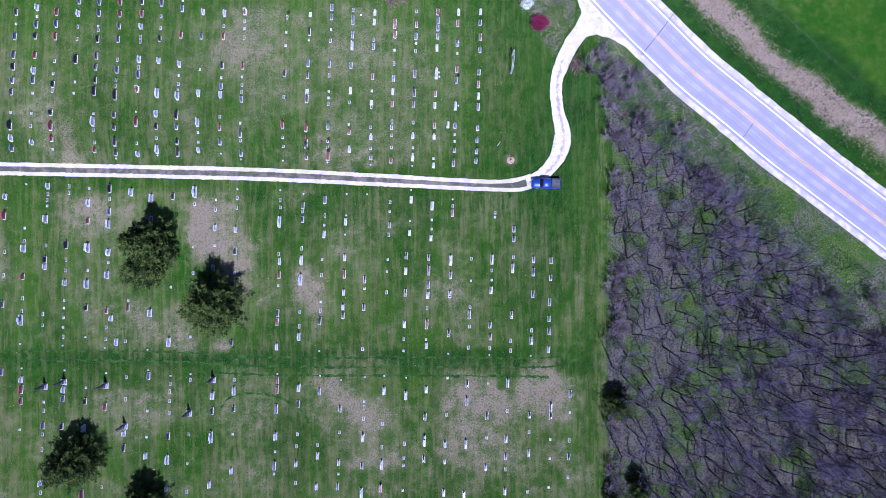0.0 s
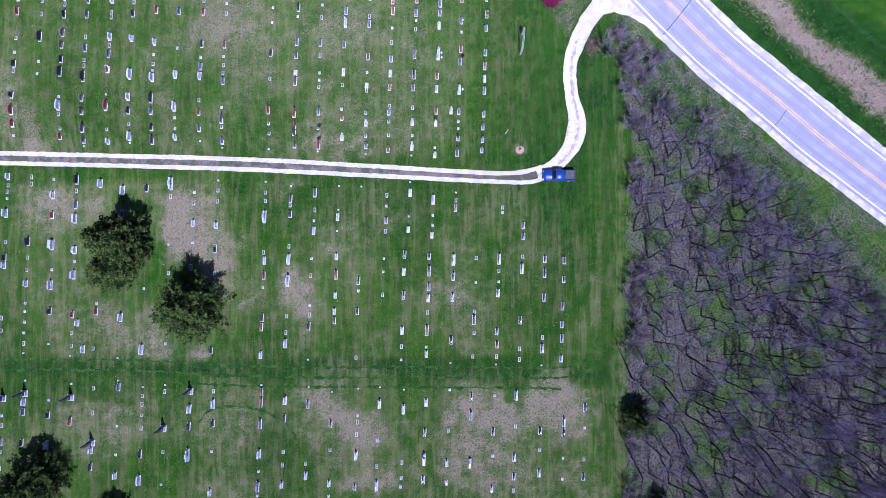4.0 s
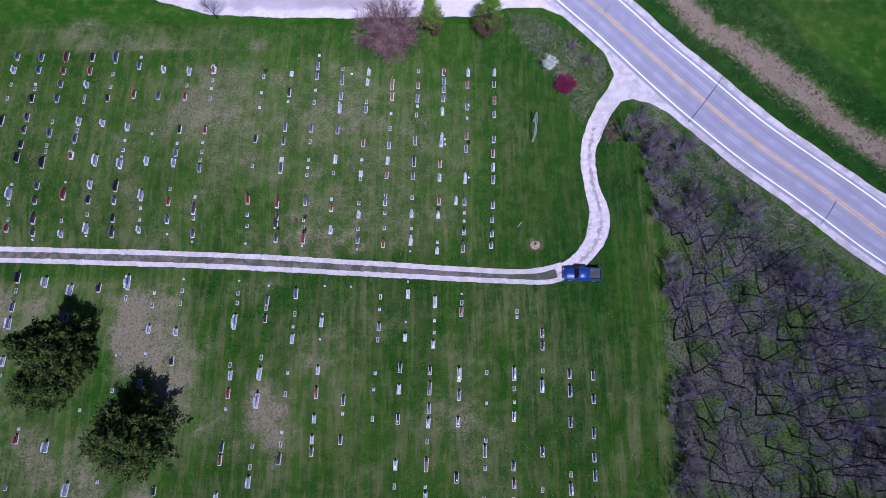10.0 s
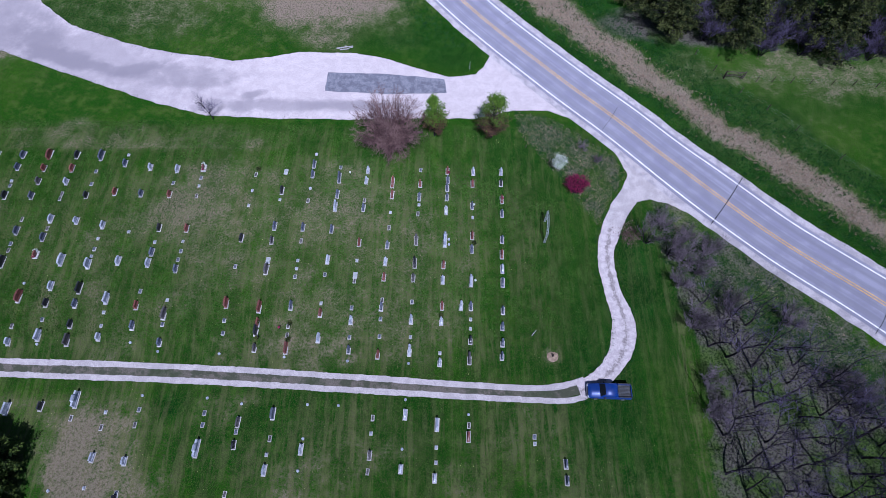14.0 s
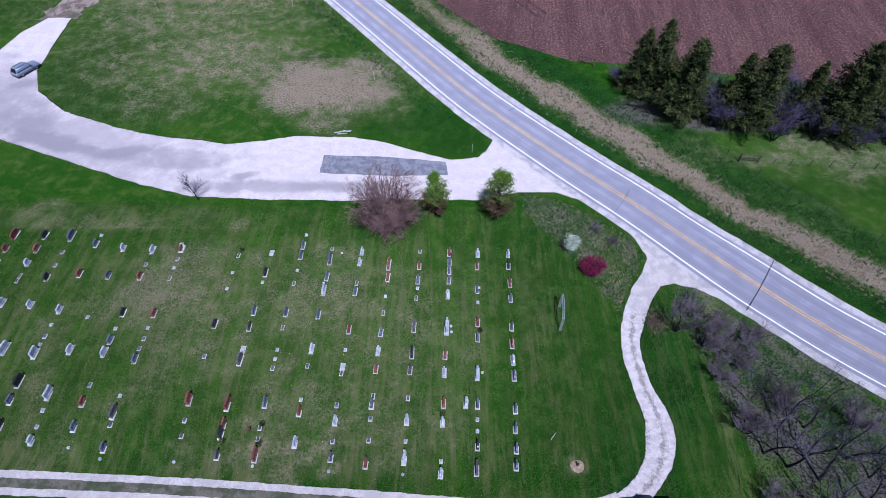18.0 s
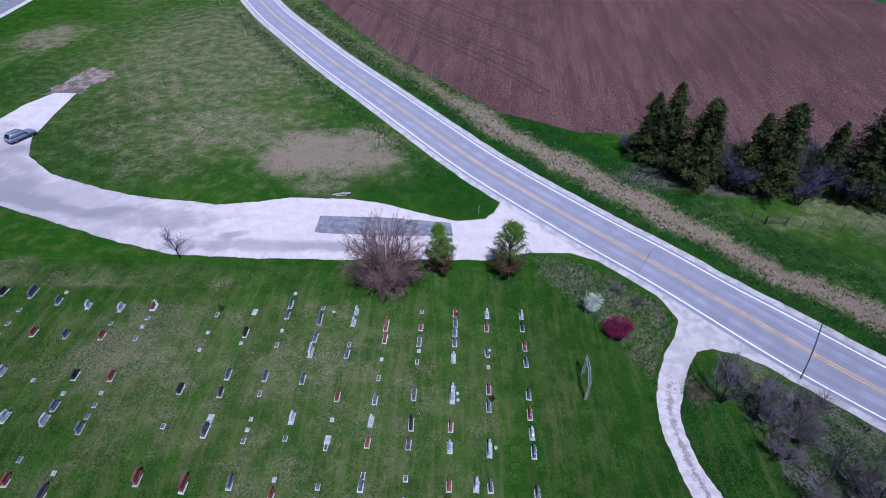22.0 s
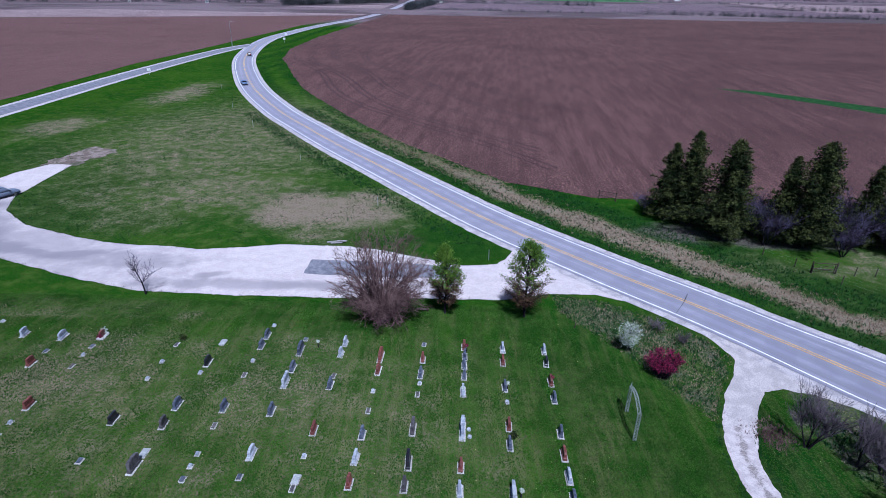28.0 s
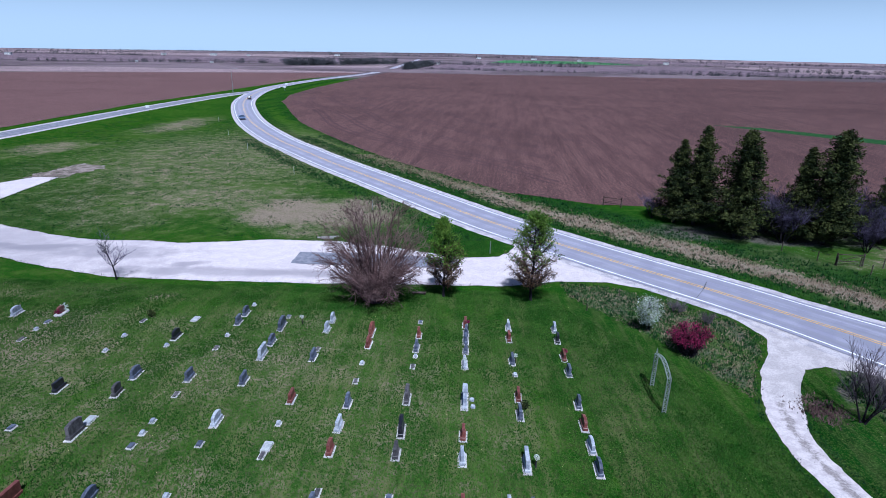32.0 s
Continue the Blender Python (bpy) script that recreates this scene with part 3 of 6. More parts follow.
def build_ground():
    xs, ys = spaced(-130, 120, 1.25, -4600, 4600), spaced(-50, 230, 1.25, -3000, 4900)
    X, Y = np.meshgrid(xs, ys)
    x, y = X.ravel(), Y.ravel()
    z = land(x, y)
    nx, ny = len(xs), len(ys)
    i = np.arange(nx * ny).reshape(ny, nx)
    f = np.stack([i[:-1, :-1], i[:-1, 1:], i[1:, 1:], i[1:, :-1]], -1).reshape(-1, 4)
    me = mesh_of("ground", np.stack([x, y, z], 1).tolist(), f.tolist(), GRASS, True)
    # how far off the highway, to its right (seen going north) or left
    off, near = np.full(len(x), 99.0), np.full(len(x), 1e9)
    for k in range(0, len(road_xy), 4):
        dx, dy = x - road_xy[k, 0], y - road_xy[k, 1]
        d = np.hypot(dx, dy)
        s = dx * road_n[k, 0] + dy * road_n[k, 1]
        better = d < near
        near[better], off[better] = d[better], np.where(s[better] > 0, d[better], -d[better])
    for k in np.nonzero(near < 26)[0]:
        off[k] += 2.6 * noise.noise((x[k] * 0.1, y[k] * 0.1, 4)) + 0.8 * noise.noise((x[k] * 0.5, y[k] * 0.5, 9))
    dry, lush, litter, mown = (np.zeros(len(x)) for _ in range(4))
    # patches with uneven outlines
    wx, wy = x.copy(), y.copy()
    for k in np.nonzero((np.abs(x) < 135) & (y > -55) & (y < 235))[0]:
        a, b = (x[k] * 0.13, y[k] * 0.13, 2.0), (x[k] * 0.42, y[k] * 0.42, 6.0)
        wx[k] += 5 * noise.noise(a) + 3 * noise.noise(b)
        wy[k] += 5 * noise.noise((a[1], a[0], 5.0)) + 3 * noise.noise((b[1], b[0], 9.0))
    for px, py, rx, ry, a in ((-36, 53, 6, 9, .85), (-30, 57, 7, 8, .8), (-28, 47, 14, 14, .62), (-33, 43, 7, 9, .6), (-8, 45, 20, 15, .56), (-15, 37, 9, 7, .64), (-5, 47, 8, 7, .58), (-58, 46, 28, 15, .42), (-44, 47, 10, 9, .5),
                              (-18, 31.5, 9, 2.6, .72), (-1, 37, 9, 6, .54), (-13.4, 51.5, 1.9, 0.8, 1.0), (-80, 45, 30, 14, .4), (4, 54, 8, 8, .4), (-14, 51, 14, 8, .7), (-41.5, 18, 6, 8, 1.0), (-37, 10, 5.5, 8, .85), (-57, 19, 10, 6, .55), (-52, 0, 9, 5, .7), (-63, 9, 12, 9, .5),
                              (-24, 6, 6, 8, .85), (-14, 11, 8, 6, .5), (-10, 20, 9, 3.5, .5), (9, 21, 7, 3.5, .46), (16, 12, 7, 8, .4), (-1, 5, 12, 6, .44), (-15, -14, 9, 7, .85), (-11, -26, 10, 7, .75), (8, -14, 8, 6, .9), (20, -14, 7, 6, .9), (11, -25, 11, 8, .7), (24, -26, 6, 9, .6),
                              (-36, -16, 10, 8, .6), (-56, -16, 12, 7, .62), (-70, -20, 10, 9, .5), (-34, -28, 9, 6, .6), (-85, 10, 12, 16, .45),
                              (-40, -3.5, 1.8, 1.5, 1.0), (-21, 96, 16, 11, 1.0), (-52, 145, 46, 62, .66), (-50, 92, 16, 7, .55), (-75, 112, 14, 24, .2), (-30, 130, 16, 22, .5), (-40, 106, 20, 14, .7), (-50, 104, 30, 18, .6), (-88, 200, 8, 28, .8), (-98, 150, 10, 16, .75), (-60, 130, 22, 24, .62), (-30, 118, 12, 14, .55), (-80, 84, 14, 5, .8),
                              (-50, 63.5, 24, 4, .66), (-10, 57, 7, 4, .25), (30.8, -10, 1.2, 44, .5), (31.4, 36, 1.2, 12, .35), (33, 50, 3.5, 3, .7), (62, 79, 26, 6, .66), (54, 66, 20, 10, .35), (14.3, 30.6, 1.3, 1.1, .9)):
        dry = np.maximum(dry, soft(wx, wy, px, py, rx, ry, a, 0.6) if rx > 3 else soft(x, y, px, py, rx, ry, a, 0.6))
    for px, py, rx, ry, a in ((-33, 24.5, 2.5, 2.2, .9), (-8, 22, 26, 7, .5), (20, 24, 8, 26, .75), (-34, -6, 70, 1.7, 1.0), (14, -7.5, 30, 1.5, 1.0), (-70, 30.5, 80, 3, .5), (14, 57, 9, 11, .6), (-30, 65, 40, 3, .4),
                              (-27, -22, 8, 7, .55), (27, 42, 4.5, 12, .95), (-24, 106, 4, 2, .9), (-8, 87, 16, 5, .7), (-60, 92, 20, 6, .8), (-66, 104, 9, 14, .8), (-88, 126, 8, 10, .7), (-2, 112, 12, 24, .3), (2, 82, 6, 4, .8), (-60, -8, 24, 6, .5), (60, 72, 20, 4, .5)):
        lush = np.maximum(lush, soft(x, y, px, py, rx, ry, a, 0.5))
    along = np.clip((y - 20) / 15, 0, 1)
    strip = lambda lo, hi, w: np.clip((off - lo) / w, 0, 1) * np.clip((hi - off) / w, 0, 1)
    # the turf is thin among the northern stones too
    for k in np.nonzero((x < 9) & (x > -130) & (y < 62) & (y > 29.5))[0]:
        n1, n2 = noise.noise((x[k] * 0.08, y[k] * 0.06, 13)), noise.noise((x[k] * 0.3, y[k] * 0.22, 18))
        dry[k] = max(dry[k], 0.42 + 0.55 * n1 + 0.25 * n2) * min(1.0, (9 - x[k]) / 6 + .3) * min(1.0, (62 - y[k]) / 5 + .25)
    # the older southern plots are thin all over
    for k in np.nonzero((x < 28) & (x > -110) & (y < 26) & (y > -50))[0]:
        dry[k] = max(dry[k], 0.34 + 0.6 * noise.noise((x[k] * 0.09, y[k] * 0.07, 3)) + 0.22 * noise.noise((x[k] * 0.3, y[k] * 0.25, 8))) if lush[k] < .4 else dry[k]
    dry = np.maximum(dry, strip(7.8, 15.0, 1.8) * along * np.clip((165 - y) / 60, 0.12, 1) * 1.05)
    lush = np.maximum(lush, np.maximum(strip(4, 9.2, 1.2), strip(13.5, 21, 1.5)) * along * 0.95)
    lush = np.maximum(lush, np.clip((off + 15) / 7, 0, 1) * (off < 0) * np.clip((y - 75) / 12, 0, 1) * 0.25)
    near_any = (x > 25) & (x < 160) & (y < 60) & (y > -70)
    for k in np.nonzero(near_any)[0]:
        if inside(x[k], y[k], WOOD_EDGE):
            litter[k] = 0.72 if y[k] > 43 - (x[k] - 32) * 0.95 else 0.95
            lush[k] = 0.4
    for k in np.nonzero((x > 8) & (x < 30) & (y > 46) & (y < 72))[0]:
        if inside(x[k], y[k], VERGE):
            dry[k], lush[k], litter[k] = max(dry[k], 0.45), 0.25, 0.5
    # rough verge between the wood and the highway
    rough = (off < -4) & (off > -15) & (x > 30) & (x < 130) & (y < 54)
    litter, dry = np.where(rough, np.maximum(litter * 0.6, 0.53), litter), np.where(rough, np.maximum(dry, 0.4), dry)
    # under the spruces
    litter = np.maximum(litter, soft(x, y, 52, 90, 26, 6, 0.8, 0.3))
    mown = ((y < 67) & (off < 0) & (x < 33)).astype(float)
    mown[(litter > 0.3)] = 0
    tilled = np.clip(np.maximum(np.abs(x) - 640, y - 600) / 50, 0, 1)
    for name, a in (("tilled", tilled), ("dry", dry), ("lush", lush), ("litter", litter), ("mown", mown)):
        me.attributes.new(name, "FLOAT", "POINT").data.foreach_set("value", a.astype(np.float32))
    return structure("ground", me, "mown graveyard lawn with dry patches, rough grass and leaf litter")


build_ground()
structure("field_east", patch("field_east", FIELD_EAST, 0.03, SOIL_EAST, 0.7, 4.0), "brown tilled field with planter rows")
structure("field_west", patch("field_west", FIELD_WEST, 0.03, SOIL_WEST, 0.7, 6.0), "dry brown tilled field across the side road")
structure("field_green_strip", patch("field_green_strip", [(101, 232), (116, 225), (140, 197), (190, 150), (187, 145), (132, 187), (112, 217)], 0.06, TUFT, 0.6, 3.0), "grassed waterway across the tilled field")
structure("field_stubble", patch("field_stubble", [(-110, 780), (-310, 668), (-430, 598), (-900, 388), (-900, 560), (-537, 760), (-340, 930), (-108, 1180)], 0.05, STUBBLE, 1.0, 12.0), "pale terraced stubble field")
FAR = ((-1600, -135, 1250, 1700, FAR_HAZY_SOIL), (-2600, -400, 1900, 2600, STUBBLE), (-60, 700, 1010, 1500, FAR_HAZY_SOIL), (120, 560, 1620, 2100, FAR_GREEN), (700, 1900, 1150, 1800, STUBBLE),
       (600, 2600, 2000, 2700, FAR_HAZY_SOIL), (-1200, 500, 2750, 3600, FAR_HAZY_SOIL), (-3600, -1500, 2750, 4400, STUBBLE), (900, 3600, 2900, 4600, STUBBLE), (950, 2400, 150, 900, FAR_HAZY_SOIL), (-2600, -950, 100, 1100, FAR_HAZY_SOIL))
structure("field_plain", patch("field_plain", [(-4500, 1060), (-950, 1060), (-130, 1215), (-70, 1030), (900, 960), (4500, 900), (4500, 4800), (-4500, 4800)], 0.02, FAR_HAZY_SOIL, 2.0, 80.0), "wide brown farmland towards the horizon, coloured bluer for haze")
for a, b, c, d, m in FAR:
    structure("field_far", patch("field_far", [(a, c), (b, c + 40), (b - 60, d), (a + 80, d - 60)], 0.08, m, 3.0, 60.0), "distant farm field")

# faint tyre tracks pressed into the lawn south of the lane
for lift, pts in ((-1.0, [(-80, -5.2), (-50, -5.6), (-38, -6.4), (-20, -6.9), (5, -7.0), (20, -7.2), (26, -5.4), (28.4, -1)]), (0.7, [(-80, -5.2), (-50, -5.6), (-38, -6.4), (-20, -6.9), (5, -7.0), (20, -7.2), (26, -5.4), (28.4, -1)]),
                  (2.4, [(-44, -6.0), (-30, -6.6), (-12, -6.9), (10, -7.1), (21, -7.4)]), (0, [(-38.5, -2.5), (-37.0, -4.6), (-36.4, -6.4), (-36.6, -7.6)]), (0, [(-40, -15), (-38.5, -13.2), (-35, -12.4), (-30, -13), (-26, -14.8), (-23.6, -18)])):
    structure("tyre_track", ribbon("tyre_track", glide(pts, 0.5), lift - 0.17, lift + 0.17, 0.012, PRESSED, 0.34), "dark green tyre track in the lawn")

# wheel marks that swing along the edge of the tilled field
for offset, lo, hi in ((27, 105, 300), (34, 112, 330), (46, 120, 360), (60, 130, 330), (78, 130, 300)):
    track = []
    for i, (p, s) in enumerate(zip(highway, normals_of(highway))):
        if lo < p.y < hi and i % 4 == 0:
            q = p + s * (offset + 2.5 * math.sin(p.y * 0.05 + offset))
            if inside(q.x, q.y, FIELD_EAST):
                track.append(q)
    for k in (-1.1, 1.1):
        structure("wheel_mark", ribbon("wheel_mark", track, k - 0.4, k + 0.4, 0.045, TRACK_SOIL, 0.25), "dark packed wheel mark in the tilled soil")

# ---- roads
structure("shoulder", ribbon("shoulder", highway, -5.25, 5.3, 0.05, SHOULDER, 0.16, 6), "white gravel shoulder of the highway")
road = structure("road", ribbon("road", highway, -4.2, 4.2, 0.09, ROAD, 0.03, 6), "grey two-lane highway")
for name, lo, hi, m, lab in (("edge_line", -3.72, -3.55, WHITE_PAINT, "white edge line"), ("edge_line", 3.55, 3.72, WHITE_PAINT, "white edge line"),
                             ("centre_line", -0.25, -0.13, YELLOW_PAINT, "yellow centre line"), ("centre_line", 0.13, 0.25, YELLOW_PAINT, "yellow centre line")):
    part(name, ribbon(name, highway, lo, hi, 0.105, m), road, lab)
structure("side_shoulder", ribbon("side_shoulder", side_road, -5.3, 5.3, 0.04, GRAVEL, 0.2, 4), "white gravel shoulder of the side road")
side = structure("side_road", ribbon("side_road", side_road, -3.6, 3.6, 0.07, ASPHALT, 0.05, 4), "dark side road")
structure("parking_lot", patch("parking_lot", LOT_EDGE, 0.04, LOT, 0.16, 0.4, 2.5), "white gravel lot with grey stains")
structure("lot_pavement", patch("lot_pavement", [(-18.6, 78.3), (-18.7, 74.3), (-8, 73.6), (0.9, 73.9), (0.6, 76.9), (-9, 78)], 0.055, ASPHALT, 0.12, 1.0, 2.5), "old asphalt slab in the gravel lot")
structure("mud_track", patch("mud_track", [(-83.3, 120.0), (-81.8, 124.3), (-79.3, 133.7), (-71.6, 130.4), (-74.4, 125.3), (-75.6, 120.0)], 0.03, MUD, 1.1, 0.4, 2.5), "bare mud at the end of the gravel")
structure("drive_apron", patch("drive_apron", APRON, 0.045, GRAVEL, 0.14, 0.4, 2.0), "white gravel apron where the drive meets the highway")
drive, lane_n, lane_s = glide(DRIVE, 0.3), glide(LANE_NORTH, 0.4), glide(LANE_SOUTH, 0.4)
structure("drive", ribbon("drive", drive, -1.4, 1.4, 0.038, DRIVE_GRAVEL, 0.14, 3, shape=lambda p: (-1.15 - 0.55 * math.exp(-((p.y - 33) / 4) ** 2), 1.05 + 0.5 * math.exp(-((p.y - 34) / 4) ** 2) + 0.5 * float(ease((p.y - 45) / 4)))), "white gravel drive")
structure("lane_crown", ribbon("lane_crown", lane_n, 0.2, 1.5, 0.02, TRACK_MID, 0.22, 1), "grey-green crown between the wheel tracks")
structure("lane_track", ribbon("lane_track", lane_n, -0.37, 0.36, 0.03, GRAVEL, 0.1, 1), "white gravel wheel track of the lane")
structure("lane_track", ribbon("lane_track", lane_s, -0.36, 0.37, 0.03, GRAVEL, 0.1, 1), "white gravel wheel track of the lane")


def seal(a, b, width=0.22):
    """A sealed crack across the pavement."""
    line = glide([a, ((a[0] + b[0]) / 2 + 0.1, (a[1] + b[1]) / 2 - 0.1), b], 0.6)
    part("sealed_crack", ribbon("sealed_crack", line, -width / 2, width / 2, 0.112, TAR, 0.05), road, "dark sealed crack")


seal((38.9, 50.1), (44.9, 57.6), 0.14)
seal((24.9, 66.2), (28.1, 70.9), 0.07)
seal((56.5, 33.5), (59.2, 37.0), 0.1)
seal((11, 89.5), (14.5, 92.5), 0.1)
seal((-22, 139), (-18, 142), 0.1)

# ---- trees
class Limbs:
    """Collects tapered three-sided limbs."""
    def __init__(self):
        self.v, self.f = [], []

    def limb(self, a, b, ra, rb, sides=3):
        d = (b - a)
        if d.length < 1e-4:
            return
        d.normalize()
        u = d.orthogonal().normalized()
        w = d.cross(u)
        k = len(self.v)
        for p, r in ((a, ra), (b, rb)):
            for i in range(sides):
                t = 2 * math.pi * i / sides
                q = p + (u * math.cos(t) + w * math.sin(t)) * r
                self.v.append((q.x, q.y, q.z))
        for i in range(sides):
            j = (i + 1) % sides
            self.f.append((k + i, k + j, k + sides + j, k + sides + i))


def twig_blade(k, a, b, r):
    """The thinnest twigs: one slim blade each."""
    d = (b - a).normalized()
    s = d.orthogonal().normalized() * r
    s.rotate(Matrix.Rotation(len(k.v) * 0.7, 3, d))
    n = len(k.v)
    for q in (a - s, a + s, b + s * 0.5, b - s * 0.5):
        k.v.append((q.x, q.y, q.z))
    k.f.append((n, n + 1, n + 2, n + 3))


def leaf(v, f, rng, p, size, up=0.3):
    """One small leaf or spray: a bent four-cornered blade."""
    d = Vector((rng.gauss(0, 1), rng.gauss(0, 1), rng.gauss(0, 1) + up)).normalized()
    s = d.orthogonal().normalized()
    s.rotate(Matrix.Rotation(rng.uniform(0, 6.28), 3, d))
    k = len(v)
    for q in (p - s * size * 0.3, p + d * size * 0.5 - s * size * 0.12, p + d * size, p + s * size * 0.4 + d * size * 0.35):
        v.append((q.x, q.y, q.z))
    f.append((k, k + 1, k + 2, k + 3))


def bare_tree(seed, height, spread, levels=4, stems=1, twig=0.02, kids=(4, 6), lean=0.45, fork=0.62, straight=False, fan=(0.55, 0.55)):
    """Meshes of the trunk with its limbs, and of the twigs; the tips."""
    rng = random.Random(seed)
    wood, fine, tips = Limbs(), Limbs(), []

    def grow(a, d, length, r, level):
        p, parts = a, 3 if level < 2 else 2
        for i in range(parts):
            w = 0.05 if level == 0 and stems == 1 and straight else 0.16
            d = (d + Vector((rng.gauss(0, w), rng.gauss(0, w), rng.gauss(0, .1) + (0.05 if level else 0)))).normalized()
            q = p + d * length / parts
            ra, rb = r * (1 - 0.6 * i / parts), r * (1 - 0.6 * (i + 1) / parts)
            if level == levels:
                twig_blade(fine, p, q, twig * (1.0 if i == 0 else 0.7))
            else:
                (wood if level < 2 else fine).limb(p, q, max(ra, twig * 0.6), max(rb, twig * 0.5), 5 if level == 0 else 3)
            if level < levels and (i or level):
                for _ in range(rng.randint(*kids) // (1 if level else 1)):
                    t = rng.uniform(0.1, 1)
                    side = Vector((rng.gauss(0, 1), rng.gauss(0, 1), 0)).normalized()
                    nd = (d * (1 - lean * rng.uniform(.7, 1.2)) + side * lean * spread + Vector((0, 0, 0.15))).normalized()
                    grow(p + (q - p) * t, nd, length * fork * rng.uniform(.6, 1.1), max(rb * 0.55, twig), level + 1)
            p = q
        if level >= levels - 1:
            tips.append(p)
        if level < levels:
            grow(p, d, length * 0.6, max(r * 0.4, twig), level + 1)
    for s in range(stems):
        t = s * 6.283 / stems + rng.uniform(-.4, .4)
        d = Vector((math.cos(t), math.sin(t), 0)) * (0.0 if stems == 1 else rng.uniform(*fan)) + Vector((0, 0, 1))
        grow(Vector((math.cos(t), math.sin(t), 0)) * (0 if stems == 1 else 0.07) - Vector((0, 0, .15)), d.normalized(), height * (0.5 if stems == 1 else 0.42), height * (0.019 if stems == 1 else 0.011), 0)
    top = max(q.z for q in tips)
    k = height / top
    for lst in (wood.v, fine.v):
        lst[:] = [(x * k, y * k, z * k) for x, y, z in lst]
    return wood, fine, [q * k for q in tips]


def make_bare(name, label, seed, height, spread, bark=BARK, twigs=TWIG, category="tree", group="", **kw):
    wood, fine, tips = bare_tree(seed, height, spread, **kw)
    t = thing(name, label, category, group)
    part("trunk", mesh_of("trunk", wood.v, wood.f, bark), t)
    part("crown", mesh_of("crown", fine.v, fine.f, twigs), t)
    return t, tips


def wood_tree(seed, height, bushy):
    """A tall bare tree: crooked trunk that forks, angular limbs, thin twigs at their ends."""
    rng = random.Random(seed)
    wood, fine = Limbs(), Limbs()

    def grow(a, d, length, r, level):
        p, n = a, (6, 4, 3)[level]
        for i in range(n):
            bend = (.09, .13, .14)[level]
            d = (d + Vector((rng.gauss(0, bend), rng.gauss(0, bend), 0.03 + 0.07 * level))).normalized()
            q = p + d * length / n
            ra, rb = r * (1 - .55 * i / n), r * (1 - .55 * (i + 1) / n)
            (wood if level < 2 else fine).limb(p, q, ra, rb, 5 if level == 0 else 3)
            if level or i > 1:
                side = d.orthogonal().normalized()
                side.rotate(Matrix.Rotation(rng.uniform(0, 6.283), 3, d))
                nd = (d * rng.uniform(.5, 1.0) + side).normalized()
                if level < 2:
                    grow(q, nd, length * rng.uniform(.38, .6) * (1 - .25 * i / n), max(rb * .55, .05 if level == 0 else .026), level + 1)
                else:
                    twigs(q, nd)
            p = q
        for s in (-1, 1):
            side = d.orthogonal().normalized()
            side.rotate(Matrix.Rotation(rng.uniform(0, 6.283), 3, d))
            nd = (d + side * s * rng.uniform(.35, .6)).normalized()
            if level < 2:
                grow(p, nd, length * rng.uniform(.5, .7), max(r * .45, .055 if level == 0 else .026), level + 1)
            else:
                twigs(p, nd)

    def twigs(p, d):
        for _ in range(bushy):
            e = p + (d + Vector((rng.gauss(0, .5), rng.gauss(0, .5), rng.gauss(.2, .4)))).normalized() * rng.uniform(.5, 1.1)
            twig_blade(fine, p, e, .013)
            twig_blade(fine, p.lerp(e, .5), p.lerp(e, .5) + Vector((rng.gauss(0, .35), rng.gauss(0, .35), rng.gauss(.2, .3))), .009)
    grow(Vector((0, 0, -.15)), Vector((rng.gauss(0, .1), rng.gauss(0, .1), 1)).normalized(), height * .62, height * .0165, 0)
    k = height / max(v[2] for v in fine.v)
    for lst in (wood.v, fine.v):
        lst[:] = [(x * k, y * k, z * k) for x, y, z in lst]
    return wood, fine


